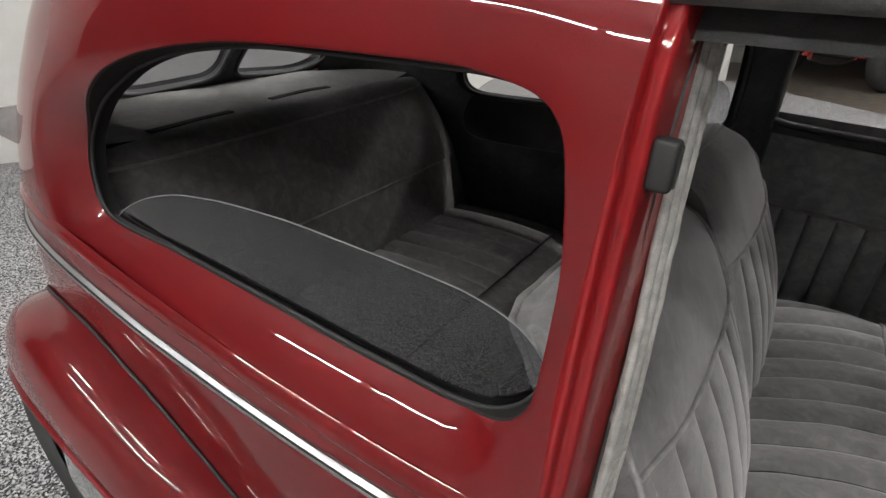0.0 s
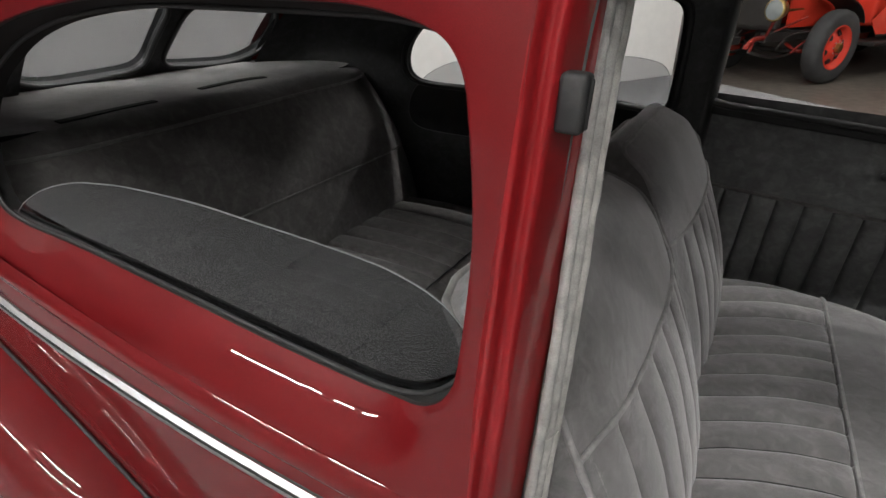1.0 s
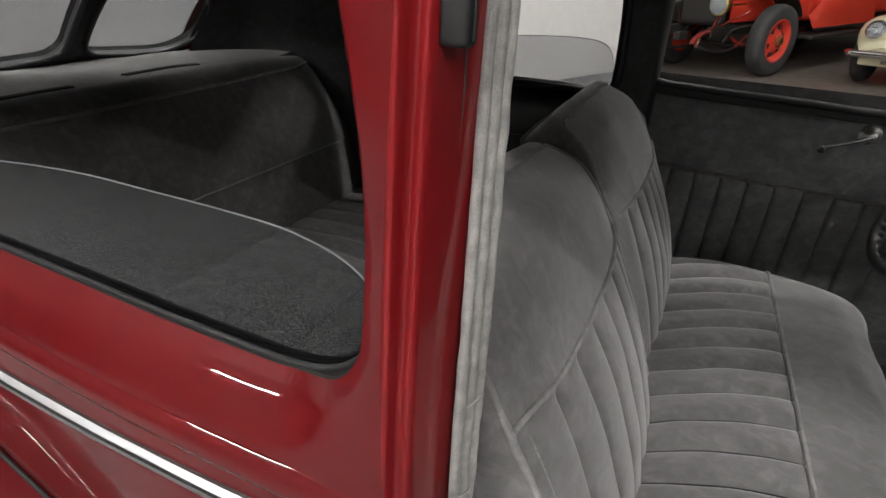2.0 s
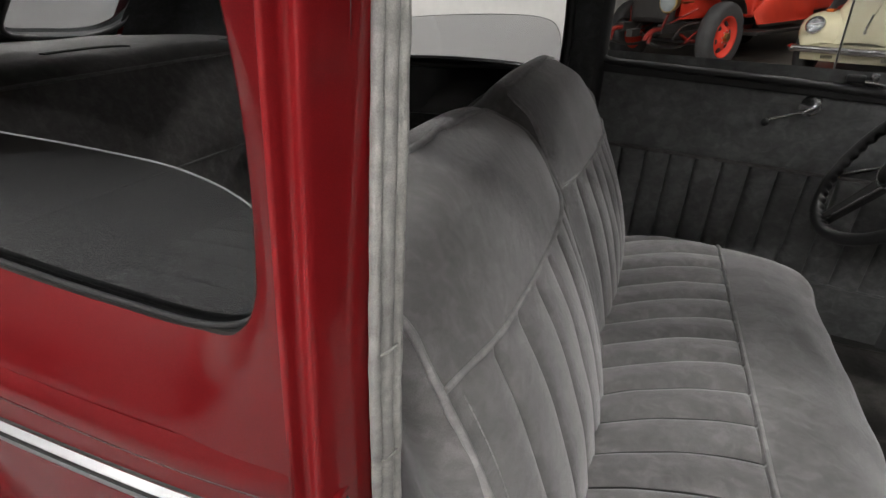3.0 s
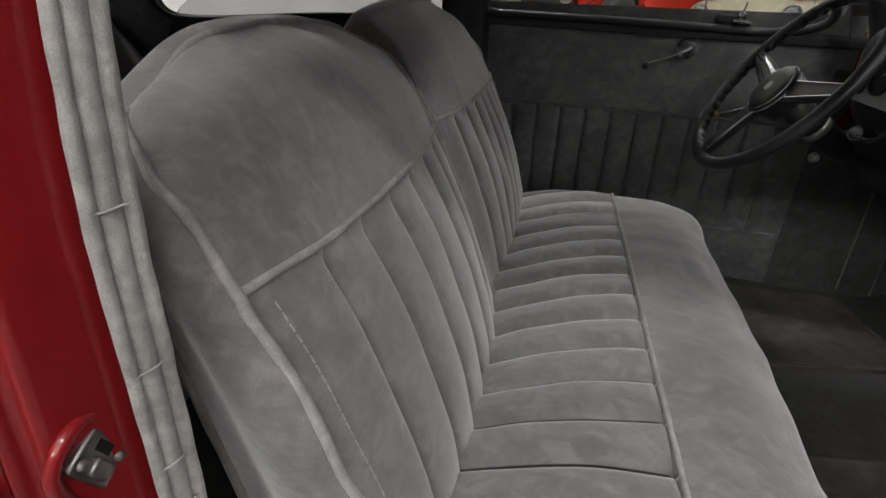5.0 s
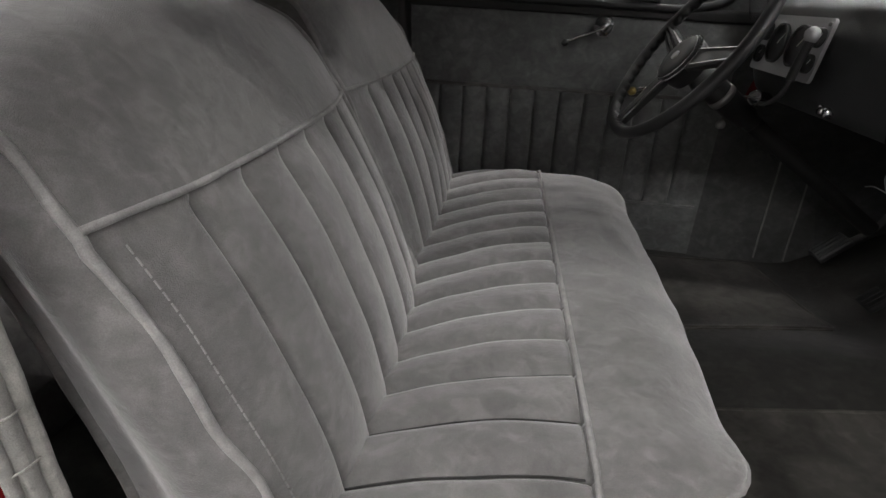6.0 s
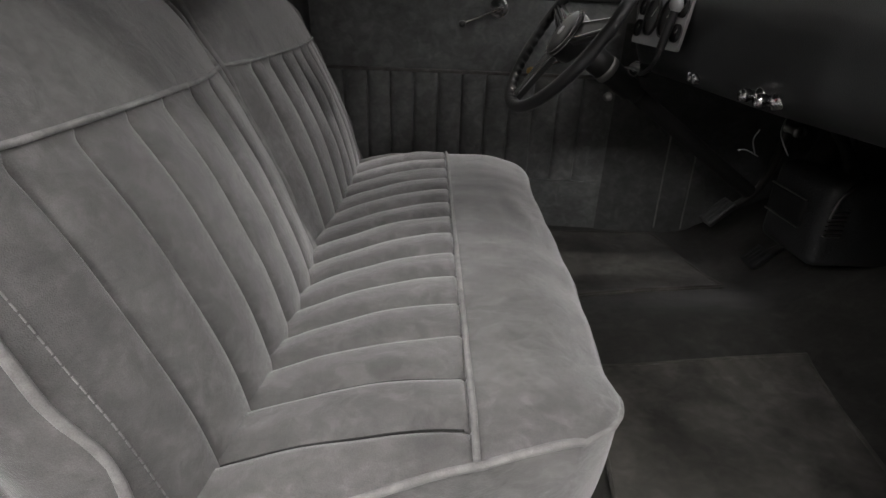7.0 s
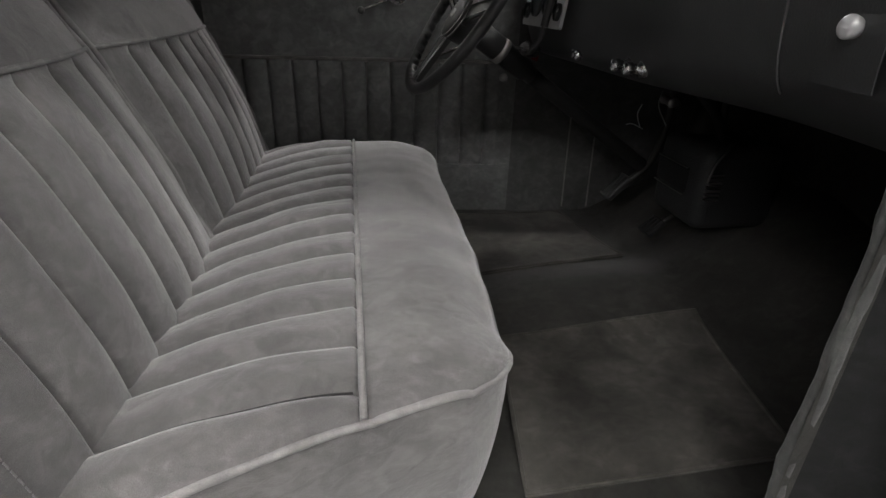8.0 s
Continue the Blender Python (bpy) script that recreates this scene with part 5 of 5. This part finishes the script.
for k in range(9):
    ry = -0.10 - 0.155 * k
    part("rod", tube(smooth_line([(0.62 + 0.05 * (k % 3), ry, 0.40 + 0.05 * (k % 4)), (0.40, ry - 0.05 * (k % 2), 0.52 + 0.06 * (k % 3)), (0.15, ry + 0.06, 0.58 + 0.04 * (k % 2))], 10), 0.012 + 0.004 * (k % 2), 6), GRIMY_RED if k % 3 == 0 else DARK_IRON, truck, "dark brake rod")
part("front_axle", tube(smooth_line([(0, -0.12, 0.44), (0.0, -0.35, 0.36), (0, -0.73, 0.34), (0, -1.10, 0.36), (0, -1.33, 0.44)], 20), 0.035, 8), DARK_IRON, truck, "dark front axle")
part("crank_bracket", box(0.80, 0.98, -0.78, -0.68, 0.46, 0.56, 0.01), DARK_IRON, truck, "", False)
part("radiator", box(0.45, 0.58, -1.06, -0.40, 0.62, 1.45, 0.05, 3), DARK_IRON, truck, "dark iron radiator shell")
part("radiator_core", box(0.575, 0.588, -1.0, -0.46, 0.68, 1.36, 0.004), DARK_IRON, truck, "dark radiator core", False)
part("bonnet", grid(lambda a, b: Vector((0.42 - 1.35 * a, -0.73 - 0.35 * (1 + 0.12 * a) * math.copysign(abs(math.cos(math.pi * b)) ** 0.5, math.cos(math.pi * b)) * -1, 0.66 + 0.76 * math.sin(math.pi * b) ** 0.5)), lin(0, 1, 10), lin(0, 1, 30)), TRUCK_RED, truck, "glossy red bonnet")
part("bonnet_line", box(-0.95, 0.42, -0.385, -0.372, 0.86, 0.885, 0.004), BRASS, truck, "", False)
part("cab_body", box(-2.2, -0.95, -1.35, -0.10, 0.62, 1.30, 0.06, 3), TRUCK_RED, truck, "red open cab body")
part("rear_body", box(-4.6, -2.25, -1.50, 0.05, 0.66, 1.55, 0.05, 3), TRUCK_RED, truck, "red equipment body")
part("coach_line", box(-2.15, -1.0, -0.098, -0.092, 1.02, 1.04, 0.002), BRASS, truck, "thin gold line", False)

# ---- the cream compact car ----
SMALL = Matrix.Translation((2.20, 6.93, 0)) @ Matrix.Rotation(radians(152), 4, "Z")
small = thing("cream_compact_car", "cream rounded vintage compact car facing the camera side", "car", "", SMALL)


# local axes: x across, y ahead, origin under the front bumper
def hood_point(a, b):
    """a across -1..1, b from the nose to the windscreen; the sides fall away to the fenders."""
    w = 0.36 + 0.24 * b ** 0.7
    y = 0.06 - 1.20 * b ** 1.15 + 0.07 * (1 - abs(a) ** 2.5) * (1 - b)
    z = 0.43 + 0.60 * math.sin(min(b * 1.25 + 0.02, 1) * math.pi / 2) ** 0.75 - 0.07 * abs(a) ** 2.0 - 0.30 * abs(a) ** 7 * (0.3 + b)
    return Vector((a * w, y, z))


hood = part("hood", grid(lambda a, b: hood_point(a, b), lin(-1, 1, 48), lin(0, 1, 40)), CREAM, small, "glossy cream rounded hood")
part("hood_crease", tube([hood_point(0, b) + Vector((0, 0.002, -0.003)) for b in lin(0.12, 0.98, 30)], 0.009, 6), CREAM, small)
part("hood_handle", tube([hood_point(0, b) + Vector((0, 0.022, 0.014)) for b in lin(0.06, 0.20, 10)], 0.011, 8), CHROME, small, "chrome hood handle")
part("handle_foot", lathe([(0.0005, 0.012), (0.016, 0.008), (0.019, 0.0)], 14, toward(hood_point(0, 0.06), (0, 1, 0.4))), CHROME, small)
for s in (-1, 1):
    part("hood_gap", tube([hood_point(s * 0.93, b) + Vector((0, 0.004, 0.004)) for b in lin(0.0, 0.95, 40)], 0.005, 6), RUBBER, hood, "dark gap round the hood")
for s in (-1, 1):
    def fen(a, q, s=s):
        """A domed fender with the lamp in its nose."""
        th = math.pi * (0.06 + 0.88 * a)
        y = -0.42 + 0.52 * math.cos(th)
        z = 0.30 + 0.48 * math.sin(th) ** 0.7 * (0.72 + 0.28 * math.cos((q - 0.30) * 1.8))
        x = s * (0.20 + 0.58 * math.sin(q * math.pi / 2) ** 0.8 * (0.55 + 0.45 * math.sin(th)))
        return Vector((x, y, z - 0.10 * q ** 3))
    part("front_fender", grid(fen, lin(0, 1, 30), lin(0, 1, 16)), CREAM, small, "glossy cream front fender")
    lm = toward((s * 0.52, 0.045, 0.635), (0.06 * s, 1, 0.42))
    hl = part("headlight", lathe([(0.098, -0.05), (0.106, 0.0), (0.104, 0.016), (0.092, 0.022), (0.088, 0.012), (0.05, -0.03), (0.0005, -0.04)], 32, lm), CHROME, small, "round headlight with a chrome rim")
    ln = part("lens", lathe([(0.090, 0.016), (0.06, 0.030), (0.0005, 0.036)], 28, lm), LENS, hl, "clear fluted lens")
    ln.visible_shadow = False
    part("reflector_line", box(-0.085, 0.085, -0.004, 0.004, 0.0, 0.012, 0.001), DULL, hl, "", False).data.transform(lm)
    part("indicator", box(s * 0.50 - 0.04, s * 0.50 + 0.04, -0.36, -0.26, 0.765, 0.80, 0.012, 3), grained("amber_lens_%d" % (s + 1), (0.55, 0.12, 0.02), 0.2, 100.0, 0.05), small, "small amber indicator")
    part("front_wheel", lathe([(0.19, -0.075), (0.28, -0.08), (0.31, -0.05), (0.315, 0), (0.31, 0.05), (0.28, 0.08), (0.19, 0.075)], 32, toward((s * 0.66, -0.42, 0.315), (s, 0, 0))), TYRE, small, "black tyre")
    part("bumper_bracket", tube([(s * 0.35, -0.05, 0.36), (s * 0.35, 0.12, 0.38)], 0.02, 6), DARK_IRON, small)
    part("over_rider_end", tube(smooth_line([(s * 0.70, 0.06, 0.37), (s * 0.76, -0.02, 0.37), (s * 0.78, -0.14, 0.37)], 10), 0.036, 10, False, 0, 0.8), CHROME, small)
part("bumper", tube(smooth_line([(-0.70, 0.06, 0.37), (-0.40, 0.14, 0.375), (0, 0.165, 0.375), (0.40, 0.14, 0.375), (0.70, 0.06, 0.37)], 40), 0.040, 12, False, 0, 1.0), CHROME, small, "chrome blade bumper")
part("bumper_strip", tube(smooth_line([(-0.68, 0.103, 0.375), (-0.40, 0.182, 0.379), (0, 0.207, 0.379), (0.40, 0.182, 0.379), (0.68, 0.103, 0.375)], 40), 0.008, 8), RUBBER, small, "black rubber strip")
part("front_apron", grid(lambda a, b: Vector((0.62 * a, 0.03 + 0.09 * (1 - a * a) - 0.05 * b, 0.44 - 0.20 * b)), lin(-1, 1, 24), lin(0, 1, 6)), CREAM, small, "cream front apron")
for s in (-1, 1):
    for k in range(9):
        part("vent_slot", box(s * 0.30 + 0.014 * k - 0.06, s * 0.30 + 0.014 * k - 0.054, 0.10, 0.112, 0.275, 0.315, 0.001), DIAL, small, "", False)
part("cabin", grid(lambda a, b: Vector((0.60 * a * (1 - 0.12 * math.sin(math.pi * b)), -1.10 - 2.3 * b, 0.55 + 0.95 * math.sin(math.pi * (0.10 + 0.85 * b)) ** 0.5 * (1 - 0.28 * abs(a) ** 3))), lin(-1, 1, 24), lin(0, 1, 24)), CREAM, small, "cream domed cabin")
part("side_body", box(-0.66, 0.66, -3.5, -0.85, 0.24, 0.72, 0.10, 4), CREAM, small, "cream body sides")
for s in (-1, 1):
    part("rear_wheel", lathe([(0.19, -0.075), (0.28, -0.08), (0.31, -0.05), (0.315, 0), (0.31, 0.05), (0.28, 0.08), (0.19, 0.075)], 32, toward((s * 0.68, -2.85, 0.315), (s, 0, 0))), TYRE, small, "black tyre")
